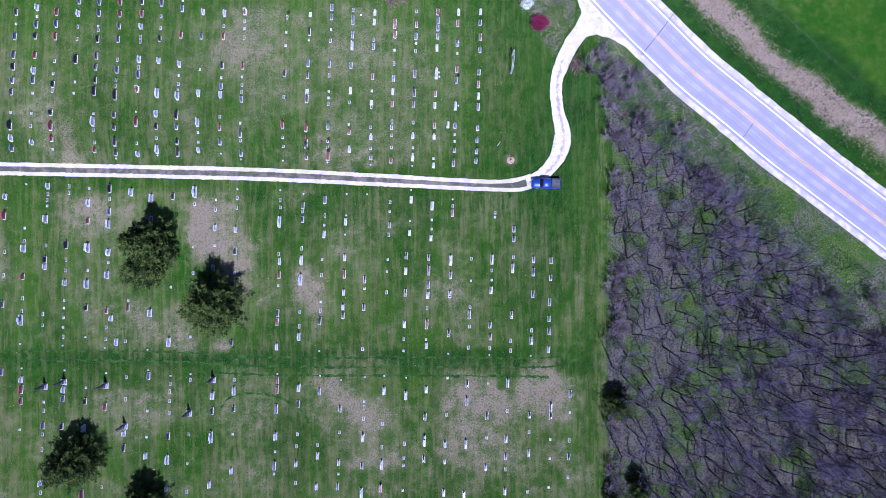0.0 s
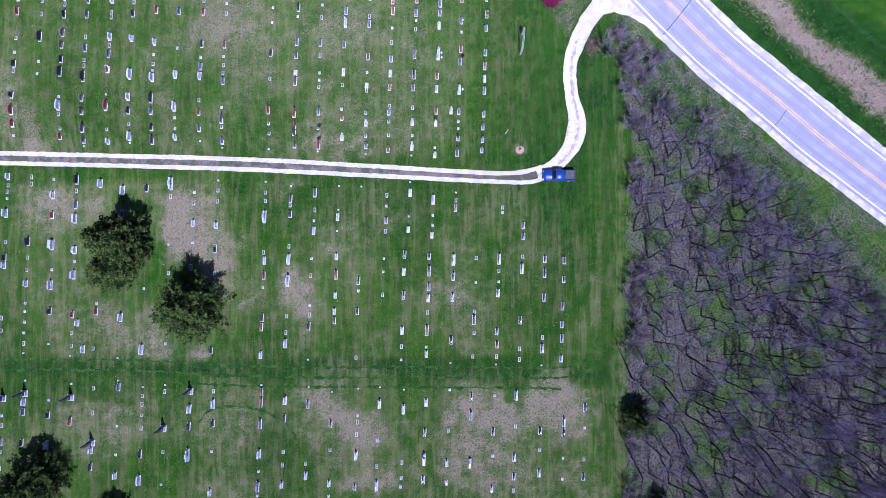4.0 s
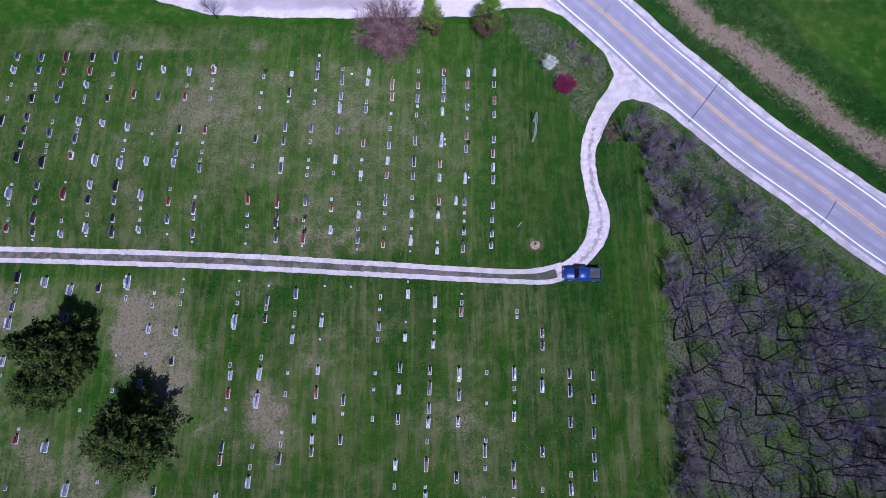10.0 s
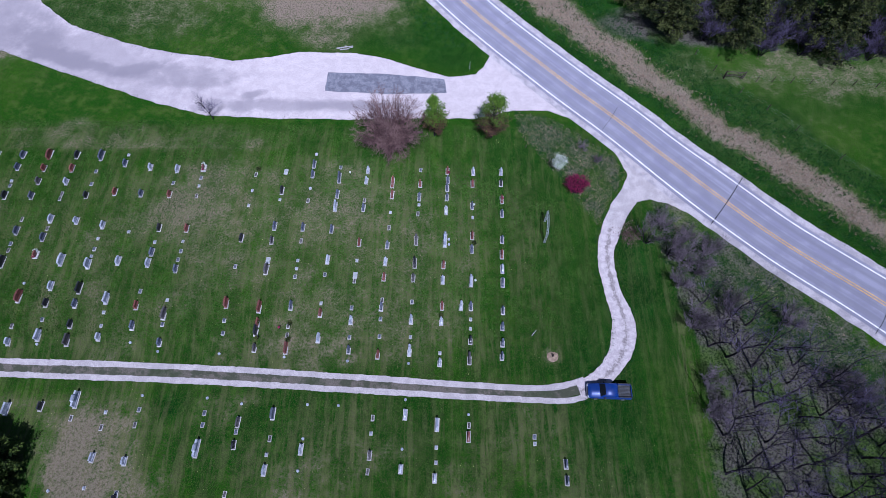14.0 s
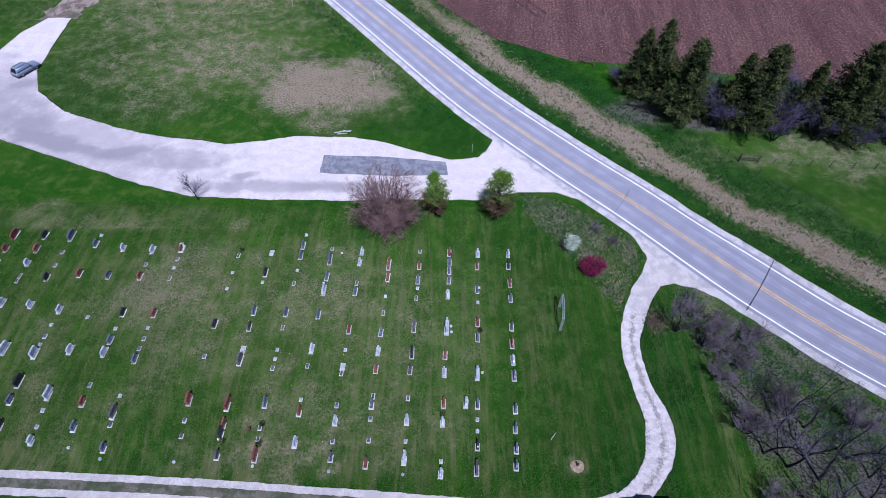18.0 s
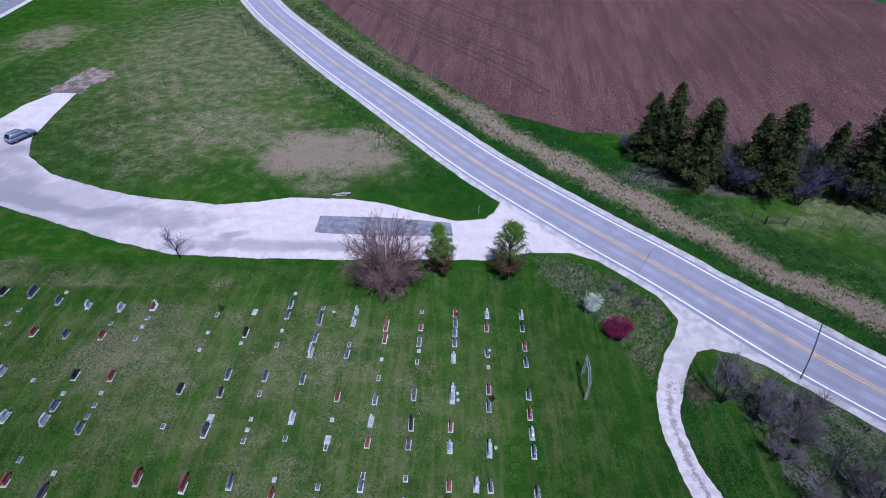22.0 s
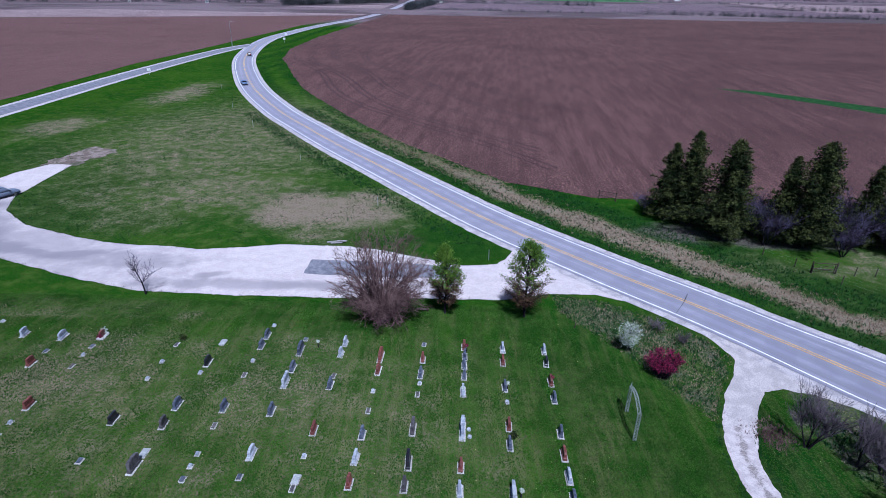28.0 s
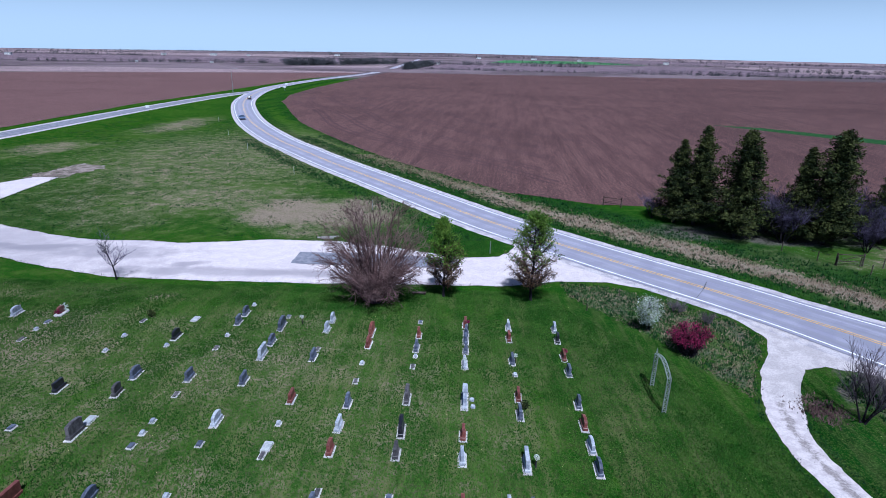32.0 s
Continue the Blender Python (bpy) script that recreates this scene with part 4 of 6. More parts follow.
def crowned_tree(name, label, seed, height, width, lo, bark, twigs, boughs, twig, bush=False, group=""):
    """A tree whose boughs end on an egg-shaped crown; bush: they all rise from the root. Gives the thing and its tips."""
    rng = random.Random(seed)
    wood, fine, tips = Limbs(), Limbs(), []
    mid, half = (lo + height) / 2, (height - lo) / 2
    if not bush:
        for i in range(6):
            a, b = (Vector((0.06 * math.sin(k * 1.7), 0.06 * math.cos(k * 2.3), height * 0.9 * k / 6 - 0.1)) for k in (i, i + 1))
            wood.limb(a, b, 0.14 * (1 - i / 6.5), 0.14 * (1 - (i + 1) / 6.5), 6)
    for i in range(boughs):
        u = rng.uniform(-0.75, 1.0)
        a = i * 2.39996 + rng.uniform(-.3, .3)
        r = math.sqrt(max(0.02, 1 - u * u)) * width / 2 * (1 - (0.4 * u if not bush else 0.0)) * rng.uniform(.72, 1.04)
        end = Vector((math.cos(a) * r, math.sin(a) * r, mid + half * u * rng.uniform(.88, 1.03)))
        if bush:
            base = Vector((math.cos(a) * 0.35, math.sin(a) * 0.35, -0.1))
            bend = Vector((end.x * 0.45, end.y * 0.45, max(end.z * 0.7, 0.4 * height * rng.uniform(.4, 1.1))))
        else:
            base = Vector((0, 0, min(height * 0.85, max(height * 0.13, end.z - r * rng.uniform(.7, 1.5)))))
            bend = base.lerp(end, 0.5) + Vector((0, 0, -0.12 * r))
        n, line = 6, []
        for k in range(n + 1):
            t = k / n
            q = base * (1 - t) ** 2 + bend * 2 * t * (1 - t) + end * t * t
            line.append(q + Vector((rng.gauss(0, .05), rng.gauss(0, .05), rng.gauss(0, .05))) * (3.6 if bush else 1) * (k > 0))
        for k in range(n):
            ra, rb = ((0.085 if bush else 0.045) * (1 - j / (n + 0.6)) + twig * 0.5 for j in (k, k + 1))
            (wood if k < 3 else fine).limb(line[k], line[k + 1], ra, rb)
            if k < 1:
                continue
            for _ in range(4 if bush else 5):
                s = line[k].lerp(line[k + 1], rng.random())
                d = (line[k + 1] - line[k]).normalized() + Vector((rng.gauss(0, .7), rng.gauss(0, .7), rng.gauss(0.05, .5)))
                e = s + d.normalized() * rng.uniform(.35, 1.0) * (width / 8)
                fine.limb(s, e, twig, twig * 0.6)
                tips.append(e)
                for _ in range(9 if bush else 3):
                    d2 = d.normalized() + Vector((rng.gauss(0, .6), rng.gauss(0, .6), rng.gauss(0.05, .5)))
                    e2 = s.lerp(e, rng.uniform(.2, 1)) 
                    e3 = e2 + d2.normalized() * rng.uniform(.25, .75) * (width / 10)
                    twig_blade(fine, e2, e3, twig * 0.75)
                    tips.append(e3)
    t = thing(name, label, "tree", group)
    part("trunk", mesh_of("trunk", wood.v, wood.f, bark), t)
    part("crown", mesh_of("crown", fine.v, fine.f, twigs), t)
    return t, tips


def foliage(parent, name, tips, per, size, spread, material, seed, label="", lo=0.0, up=0.3):
    rng, v, f = random.Random(seed), [], []
    for q in tips:
        if q.z < lo:
            continue
        for _ in range(per):
            leaf(v, f, rng, q + Vector((rng.gauss(0, spread), rng.gauss(0, spread), rng.gauss(0, spread))), size * rng.uniform(.6, 1.3), up)
    return part(name, mesh_of(name, v, f, material), parent, label)


def conifer(name, label, seed, height, radius, needles, category="spruce", group="", round_top=0.0, skirt=0.4, dense=1.0, size=0.42, ragged=0.3):
    """Whorls of drooping boughs, each set with many sprays."""
    rng = random.Random(seed)
    t = thing(name, label, category, group)
    wood = Limbs()
    v, f = [], []
    for i in range(6):
        wood.limb(Vector((0, 0, height * i / 6 - .1)), Vector((0, 0, height * (i + 1) / 6 - .1)), height * 0.016 * (1 - i / 6.2), height * 0.016 * (1 - (i + 1) / 6.2), 6)
    z = skirt
    lob = [rng.uniform(.8, 1.15) for _ in range(9)]
    while z < height * 0.985:
        h = z / height
        reach = radius * ((1 - h) ** (0.8 - 0.35 * round_top)) * (1 if h > 0.12 else 0.75 + h * 2)
        n = max(4, int((7 + 4 * (1 - h)) * dense))
        for k in range(n):
            a = 6.283 * (k + rng.random()) / n
            r = reach * rng.uniform(.6, 1.15) * lob[int(a / 6.2832 * 9) % 9] * (1 + ragged * noise.noise((1.7 * math.cos(a), 1.7 * math.sin(a), z * 0.45 + seed)))
            out = Vector((math.cos(a), math.sin(a), 0))
            side = Vector((-out.y, out.x, 0))
            base, tip = Vector((0, 0, z)), out * r + Vector((0, 0, z - r * 0.2 + r * (0.35 if round_top else 0.05)))
            wood.limb(base, tip, 0.05, 0.012)
            m = max(3, int(r / 0.14 * dense))
            for j in range(m):
                s = (j + rng.random()) / m
                if s < 0.18 and r > 1:
                    continue
                w = 0.34 * r * (1 - s) + 0.16
                p = base.lerp(tip, s) + side * rng.uniform(-w, w) + Vector((0, 0, rng.uniform(-.22, .12)))
                for _ in range(3):
                    leaf(v, f, rng, p + Vector((rng.gauss(0, .08), rng.gauss(0, .08), rng.gauss(0, .08))), size * rng.uniform(.6, 1.35), 0.0)
        z += rng.uniform(.3, .46) * (1.15 - 0.4 * h)
    part("trunk", mesh_of("trunk", wood.v, wood.f, BARK), t)
    part("crown", mesh_of("crown", v, f, needles), t)
    return t


def stand(t, x, y, turn=0.0, k=1.0):
    t.matrix_basis = pose(x, y, ground_z(x, y) - 0.03, 0, 0, turn) @ Matrix.Scale(k, 4)
    t.scale = (k, k, k)
    return t


def again(t, x, y, turn, k=1.0):
    t2 = copy_thing(t, pose(x, y, ground_z(x, y) - 0.03, 0, 0, turn))
    t2.scale = (k, k, k)
    return t2


# junipers among the graves and at the wood's edge
cedar = conifer("juniper_tree", "dark green pyramid-shaped juniper tree casting deep shade", 11, 12.4, 6.0, CEDAR, "tree", "junipers", 0.25, 0.2, 1.7, 0.34, 0.45)
stand(cedar, -40.0, 4.5)
cedar_tall = conifer("juniper_tree", "tall olive-green juniper tree casting deep shade", 12, 12.6, 4.8, CEDAR, "tree", "junipers", 0.35, 0.3, 1.7, 0.34, 0.5)
stand(cedar_tall, -51.7, 15.6)
again(cedar_tall, -53.0, 10.6, 140, 0.72).scale = (0.88, 0.88, 0.7)
again(cedar, -66.0, -23.8, 130, 0.85).scale = (0.92, 0.92, 0.8)
again(cedar, -53.4, -31.4, 60, 0.66).scale = (0.72, 0.72, 0.64)
again(cedar, 33.2, -14.6, 200, 0.5).scale = (0.52, 0.52, 0.52)
again(cedar_tall, 36.8, -29.5, 300, 0.5)
again(cedar_tall, 31.8, -31.5, 20, 0.38)

# along the gravel lot
big, tips = crowned_tree("bare_shrub_tree", "wide many-stemmed bare tree with reddish brown twigs beside the gravel lot", 21, 10.2, 10.4, 0.1, WILLOW, WILLOW, 120, 0.013, True)
stand(big, -7.5, 62.6)
for seed, x, y, h, w, lab in ((31, -0.9, 65.2, 8.0, 3.9, "young tree with brown buds and fresh green leaves on top"), (32, 7.8, 65.0, 9.4, 4.7, "taller young tree with brown buds and fresh green leaves on top")):
    t, tips = crowned_tree("budding_tree", lab, seed, h, w, 1.5, BARK, BARK, 64, 0.012, False, "budding trees")
    leafing = random.Random(seed)
    foliage(t, "blossom", [q for q in tips if q.z < h * leafing.uniform(.45, .75)], 2, 0.13, 0.1, BUD, seed, "brown flower buds")
    foliage(t, "leaves", [q for q in tips if q.z > h * leafing.uniform(.4, .85)], 2, 0.19, 0.12, NEW_LEAF, seed + 1, "fresh yellow-green leaves")
    stand(t, x, y, 40 * seed)
t, tips = make_bare("small_bare_tree", "small leaning bare tree at the edge of the gravel lot", 41, 5.0, 1.2, levels=3, kids=(2, 3), twig=0.018, lean=0.5, fork=0.6)
stand(t, -35.6, 68.4, 70, 1.15)
t, tips = make_bare("blossoming_tree", "small tree covered in white blossom", 51, 3.3, 0.9, levels=3, kids=(5, 6), twig=0.014, lean=0.45)
foliage(t, "blossom", tips, 3, 0.11, 0.16, BLOSSOM, 52, "white blossom", 0.7)
foliage(t, "leaves", tips, 1, 0.12, 0.16, NEW_LEAF, 57, "young green leaves", 0.7)
stand(t, 17.8, 59.3, 0, 1.1)
t, tips = crowned_tree("flowering_tree", "low spreading tree in bright pink blossom", 53, 2.7, 3.2, 0.9, BARK, BARK, 44, 0.01, True)
foliage(t, "blossom", [q for q in tips if q.z > 1.25], 1, 0.12, 0.09, PINK, 54, "bright pink blossom")
stand(t, 19.8, 55.6).scale = (1.1, 0.95, 1.0)

# spruces across the highway, with brush between them
spruce_a = conifer("spruce_tree", "tall dark green spruce at the field's edge", 61, 15.0, 3.5, SPRUCE, "tree", "spruces", 0.3, 1.3, 1.35, 0.3, 0.9)
spruce_b = conifer("spruce_tree", "tall dark green spruce at the field's edge", 62, 15.0, 4.2, SPRUCE, "tree", "spruces", 0.4, 1.0, 1.35, 0.3, 0.9)
stand(spruce_a, 36.1, 93.8, 0, 0.98).scale = (1.22, 1.22, 0.98)
stand(spruce_b, 39.2, 87.8, 50, 1.02).scale = (1.2, 1.2, 1.0)
for x, y, turn, k, s in ((33.6, 95.0, 90, .84, spruce_a), (47.4, 87.4, 200, .86, spruce_a), (50.2, 85.6, 140, 1.03, spruce_b), (58.6, 86.5, 30, .8, spruce_a), (63.8, 84.6, 260, 1.1, spruce_b),
                         (68.5, 86.5, 75, .95, spruce_a), (75.5, 84.5, 300, 1.05, spruce_b), (83, 85.5, 170, .95, spruce_a), (92, 85, 20, 1.0, spruce_b)):
    again(s, x, y, turn, k).scale = (k * 1.2, k * 1.2, k)
brush, tips = make_bare("bare_brush_tree", "tangled bare brush tree with dark twigs", 71, 7.5, 1.0, BARK, TWIG, group="brush", stems=5, levels=3, kids=(3, 4), twig=0.014)
stand(brush, 45.2, 91, 0, 1.0)
for x, y, k in ((55.5, 89, .95), (50.5, 91, .8), (60.6, 82.6, .85), (66, 80.5, .8), (71.8, 81.5, .9), (79, 80, .95), (35.5, 98, .6), (31.2, 97.5, .6), (43.6, 94.5, .8), (58, 93, 1.0), (87, 82, .9), (73, 90, 1.0), (45, 86, 1.05), (56, 85, 1.1), (60, 88, 1.1), (71, 86, 1.15), (79, 86, 1.15), (54, 82.5, .8), (64, 89, 1.1), (46.5, 88.5, 1.0)):
    again(brush, x, y, x * 37, k)

# the bare wood east of the graves
rng = random.Random(8)
kinds = []
for s in range(6):
    wood, fine = wood_tree(80 + s, 12.5, (1, 1, 1, 1, 2, 3)[s])
    t = thing("bare_woodland_tree", "slender bare deciduous tree in the wood", "tree", "woodland trees")
    part("trunk", mesh_of("trunk", wood.v, wood.f, BARK), t)
    part("crown", mesh_of("crown", fine.v, fine.f, TWIG), t)
    kinds.append(t)
shrubs = []
for s in range(3):
    t, tips = make_bare("bare_shrub", "tangled bare shrub in rough grass", 95 + s, 3.8, 1.0, BARK, SHRUB_TWIG, "shrub", "wood-edge shrubs", stems=5, levels=3, kids=(3, 3), twig=0.011, lean=0.5)
    shrubs.append(t)
placed, deep, tries = [], [], 0
while len(placed) < 520 and tries < 14000:
    tries += 1
    x, y = rng.uniform(31, 92), rng.uniform(-42, 52)
    if not inside(x, y, WOOD_EDGE) or any((x - a) ** 2 + (y - b) ** 2 < (5.6 if x < 48 else 4.2) for a, b in placed):
        continue
    placed.append((x, y))
    edge = min(abs(x - 32.5), 60) if y < 40 else 0
    north = y > 43 - (x - 32) * 0.95
    if north and rng.random() < .8:
        continue
    gap = min((p.x - x) ** 2 + (p.y - y) ** 2 for p in highway[::4]) ** 0.5
    by_road = gap < 14.5
    if gap < 9.5 or by_road and rng.random() < .35:
        continue
    pick = shrubs if (north or by_road or (edge < 1.5 and rng.random() < .6)) else kinds
    src = pick[rng.randrange(len(pick))] if pick is shrubs else pick[rng.randrange(3) + 3 * (rng.random() < (x - 38) / 16)]
    k = rng.uniform(.75, 1.15) * (1.15 if pick is shrubs and y < 46 else 0.95)
    turn = rng.uniform(0, 360)
    if pick is kinds and src.get("stood") and (x > 66 or y < -33):
        deep.append((src, x, y, turn, k))
    elif src.get("stood"):
        again(src, x, y, turn, k)
    else:
        src["stood"] = 1
        stand(src, x, y, turn, k)
# trees deep in the wood, too many to tell apart
for name, label, material in (("trunk", "trunks of bare trees deep in the wood", BARK), ("crown", "twigs of bare trees deep in the wood", TWIG)):
    verts, faces, n = [], [], 0
    for src, x, y, turn, k in deep:
        me = next(c for c in src.children if c.name.startswith(name)).data
        co = np.empty(len(me.vertices) * 3)
        me.vertices.foreach_get("co", co)
        co = co.reshape(-1, 3) * k
        c, q = math.cos(radians(turn)), math.sin(radians(turn))
        verts.append(np.stack([co[:, 0] * c - co[:, 1] * q + x, co[:, 0] * q + co[:, 1] * c + y, co[:, 2] + ground_z(x, y) - 0.03], 1))
        ix = np.empty(len(me.loops), dtype=np.int64)
        me.loops.foreach_get("vertex_index", ix)
        faces.append(ix.reshape(-1, 4) + n)
        n += len(co)
    tagged(new("deep_wood", mesh_of("deep_wood", np.concatenate(verts).tolist(), np.concatenate(faces).tolist(), material)), label, "trees", kind="stuff")
t, tips = make_bare("slim_bare_tree", "slim dark bare tree with upswept limbs", 58, 6.2, 0.75, BARK, SHRUB_TWIG, stems=4, levels=3, kids=(2, 3), twig=0.012, lean=0.3, fan=(0.25, 0.7))
stand(t, 28.9, 47.1)
again(t, 31.7, 45.1, 120, 0.85)
for x, y, k in ((31.6, 49.6, .9), (34.5, 47.8, .8), (21.5, 62.8, .45), (23.5, 60.4, .4)):
    again(shrubs[0], x, y, x * 50, k)

# ---- gravestones: each row runs north, its stones facing east and west
SKEW = 0.04
STONE = {"w": MARBLE, "W": MARBLE, "X": MARBLE, "o": GREY_GRANITE, "k": BLACK_GRANITE, "K": BLACK_GRANITE, "r": RED_GRANITE, "R": RED_GRANITE, "b": BLUE_GRANITE, "B": BLUE_GRANITE, "g": GREY_GRANITE, "G": GREY_GRANITE}
LOOKS = {"w": "white marble", "k": "polished black granite", "r": "red granite", "b": "blue-grey granite", "g": "dark grey granite", "x": "pale marble"}
made = {}


def tablet(name, material, length, width, z0, z1, style):
    """An upright slab whose top is flat, bowed or stepped."""
    bm = bmesh.new()
    n = 8
    prof = [(-length / 2, z0)] + [(-length / 2 + length * i / n, z1 - (0 if style == 0 else (0.16 if style == 1 else 0.3) * (z1 - z0) * (abs(2 * i / n - 1) ** 2.2))) for i in range(n + 1)] + [(length / 2, z0)]
    f = bm.faces.new([bm.verts.new((-width / 2, y, z)) for y, z in prof])
    r = bmesh.ops.extrude_face_region(bm, geom=[f])
    for v in r["geom"]:
        if isinstance(v, bmesh.types.BMVert):
            v.co.x += width
    bmesh.ops.recalc_face_normals(bm, faces=bm.faces)
    bmesh.ops.bevel(bm, geom=[e for e in bm.edges if abs(e.verts[0].co.x - e.verts[1].co.x) < 1e-6], offset=0.012, segments=1, affect="EDGES")
    return bm_mesh(name, bm, material)


def headstone(kind, style):
    """A stone of that kind at the origin: concrete footing, granite base, upright tablet."""
    big = kind.isupper()
    stone_look = LOOKS[kind.lower()]
    t = thing("headstone", ("large " if big else "") + stone_look + (" headstone with rounded top on concrete footing" if style else " headstone with flat top on concrete footing"), "gravestone", "headstones")
    L = {0: 0.94, 1: 1.36}[int(big)] * (1.0, 0.9, 1.15)[style]
    if kind == "X":
        L = 1.9
    w, h = (0.2, 0.5) if not big else (0.24, 0.68)
    h *= (0.9, 1.1, 1.0)[style]
    part("footing", box_mesh("footing", CONCRETE, -0.27, 0.27, -L / 2 - .15, L / 2 + .15, -0.25, 0.04, bevel=0.015), t, "pale concrete footing")
    part("base", box_mesh("base", STONE[kind], -0.17, 0.17, -L / 2 - .04, L / 2 + .04, 0.04, 0.26, bevel=0.02), t)
    part("tablet", tablet("tablet", STONE[kind], L, w, 0.26, 0.26 + h, style), t)
    if kind == "X":
        part("cap", box_mesh("cap", STONE[kind], -0.2, 0.2, -0.45, 0.45, 0.26 + h, 0.5 + h, bevel=0.03, taper=0.8), t)
    return t


def marker(style):
    t = thing("grave_marker", "low grey granite grave marker set in the turf", "gravestone", "grave markers")
    l, w = (0.3, 0.17, 0.24)[style], (0.13, 0.12, 0.15)[style]
    part("footing", box_mesh("footing", CONCRETE, -w - .075, w + .075, -l - .075, l + .075, -0.25, 0.05, bevel=0.012), t, "pale concrete footing")
    part("slab", box_mesh("slab", (GREY_GRANITE, MARBLE, BLUE_GRANITE)[style], -w, w, -l, l, 0.05, (0.13, 0.22, 0.17)[style], bevel=0.02, taper=0.93), t)
    return t


def ledger():
    t = thing("grave_ledger", "flat white marble slab lying on a concrete footing", "gravestone", "ledgers")
    part("footing", box_mesh("footing", CONCRETE, -0.3, 0.3, -0.5, 0.5, -0.25, 0.03, bevel=0.012), t, "pale concrete footing")
    part("slab", box_mesh("slab", LEDGER, -0.25, 0.25, -0.44, 0.44, 0.03, 0.12, bevel=0.02, taper=0.96), t)
    return t


def plot_post():
    t = thing("plot_marker", "small round white concrete plot marker", "marker", "plot markers")
    bm = bmesh.new()
    bmesh.ops.create_cone(bm, cap_ends=True, segments=10, radius1=0.19, radius2=0.16, depth=0.3)
    part("post", bm_mesh("post", bm, MARBLE), t)
    return t


def planter():
    t = thing("flower_planter", "red granite grave with white and pink flowers", "planter", "planters")
    part("base", box_mesh("base", CONCRETE, -0.35, 0.35, -0.6, 0.6, -0.2, 0.12, bevel=0.02), t)
    part("tablet", tablet("tablet", RED_GRANITE, 0.8, 0.2, 0.12, 0.75, 1), t)
    r, v, f = random.Random(5), [], []
    for _ in range(130):
        leaf(v, f, r, Vector((r.gauss(0, .12), 0.45 + r.gauss(0, .14), 0.45 + r.gauss(0, .12))), 0.16)
    part("flowers", mesh_of("flowers", v, f, BLOSSOM), t, "white cut flowers")
    v, f = [], []
    for _ in range(60):
        leaf(v, f, r, Vector((r.gauss(0, .12), -0.45 + r.gauss(0, .1), 0.4 + r.gauss(0, .1))), 0.16)
    part("flowers", mesh_of("flowers", v, f, PINK), t, "pink cut flowers")
    return t


def obelisk():
    t = thing("obelisk", "tall grey granite obelisk on a stepped base", "gravestone", "obelisks")
    part("footing", box_mesh("footing", CONCRETE, -0.55, 0.55, -0.55, 0.55, -0.25, 0.1, bevel=0.02), t, "pale concrete footing")
    part("plinth", box_mesh("plinth", MARBLE, -0.4, 0.4, -0.4, 0.4, 0.1, 0.55, bevel=0.03), t)
    part("die", box_mesh("die", GREY_GRANITE, -0.3, 0.3, -0.3, 0.3, 0.55, 1.2, bevel=0.03), t)
    part("shaft", box_mesh("shaft", GREY_GRANITE, -0.22, 0.22, -0.22, 0.22, 1.2, 2.9, bevel=0.02, taper=0.62), t)
    part("tip", box_mesh("tip", GREY_GRANITE, -0.135, 0.135, -0.135, 0.135, 2.9, 3.1, taper=0.1), t)
    return t


dice = random.Random(3)


def stone_row(x, kinds, ys):
    """The stones of one row, from north to south; x: where the row's line crosses y = 0."""
    for kind, y in zip(kinds, ys):
        style = dice.randrange(3)
        px, py = x + SKEW * y + dice.uniform(-.06, .06), y
        m = pose(px, py, ground_z(px, py), dice.uniform(-2, 2), dice.uniform(-1.5, 1.5), -math.degrees(math.atan(SKEW)) + dice.uniform(-2.5, 2.5))
        key = (kind, style if kind not in "spmo" else 0)
        if key not in made:
            made[key] = plot_post() if kind == "s" else obelisk() if kind == "o" else planter() if kind == "p" else ledger() if kind == "m" else marker(style) if kind == "f" else headstone(kind, style)
            made[key].matrix_basis = m
        else:
            copy_thing(made[key], m)


stone_row(-81.3, "wR", [24.7, 21.3])
stone_row(-79.94, "gfbgkbgfKwb", [59.0, 56.8, 54.4, 50.9, 48.7, 46.1, 43.9, 40.1, 37.8, 35.5, 33.7])
stone_row(-77.4, "sffW", [27.0, 18.8, 16.3, 15.0])
stone_row(-76.08, "wfbkrwbfffw", [59.8, 58.2, 56.6, 54.4, 50.8, 47.9, 46.1, 43.7, 39.9, 37.6, 34.7])
stone_row(-72.35, "rbrffkfkRrf", [58.9, 56.7, 54.3, 49.7, 47.3, 45.3, 44.1, 40.0, 37.6, 35.4, 33.4])
stone_row(-73.4, "wfffWf", [26.6, 25.1, 24.0, 22.9, 20.4, 15.5])
stone_row(-69.4, "ffK", [26.5, 25.3, 15.6])
stone_row(-68.32, "bwffKff", [61.0, 58.6, 56.1, 53.8, 49.9, 45.7, 43.6])
stone_row(-65.6, "fwrW", [26.1, 23.4, 20.0, 15.1])
stone_row(-64.49, "bbffkggkKfWffr", [60.8, 58.6, 56.2, 55.4, 53.7, 50.5, 48.4, 46.0, 43.9, 39.7, 38.3, 36.8, 34.6, 33.2])
stone_row(-61.7, "KfbWw", [26.0, 24.1, 21.7, 19.4, 14.1])
stone_row(-60.59, "RrgbfbffKggGgs", [60.8, 58.4, 56.1, 53.6, 49.8, 47.9, 45.9, 44.9, 43.1, 39.4, 37.2, 34.6, 32.6, 31.6])
stone_row(-57.6, "W", [25.3])
stone_row(-56.52, "krwffwfbpsRfw", [60.8, 58.4, 56.0, 54.0, 53.2, 49.8, 48.3, 46.9, 44.2, 40.0, 38.2, 34.4, 32.4])
stone_row(-53.8, "Wb", [24.1, 20.2])
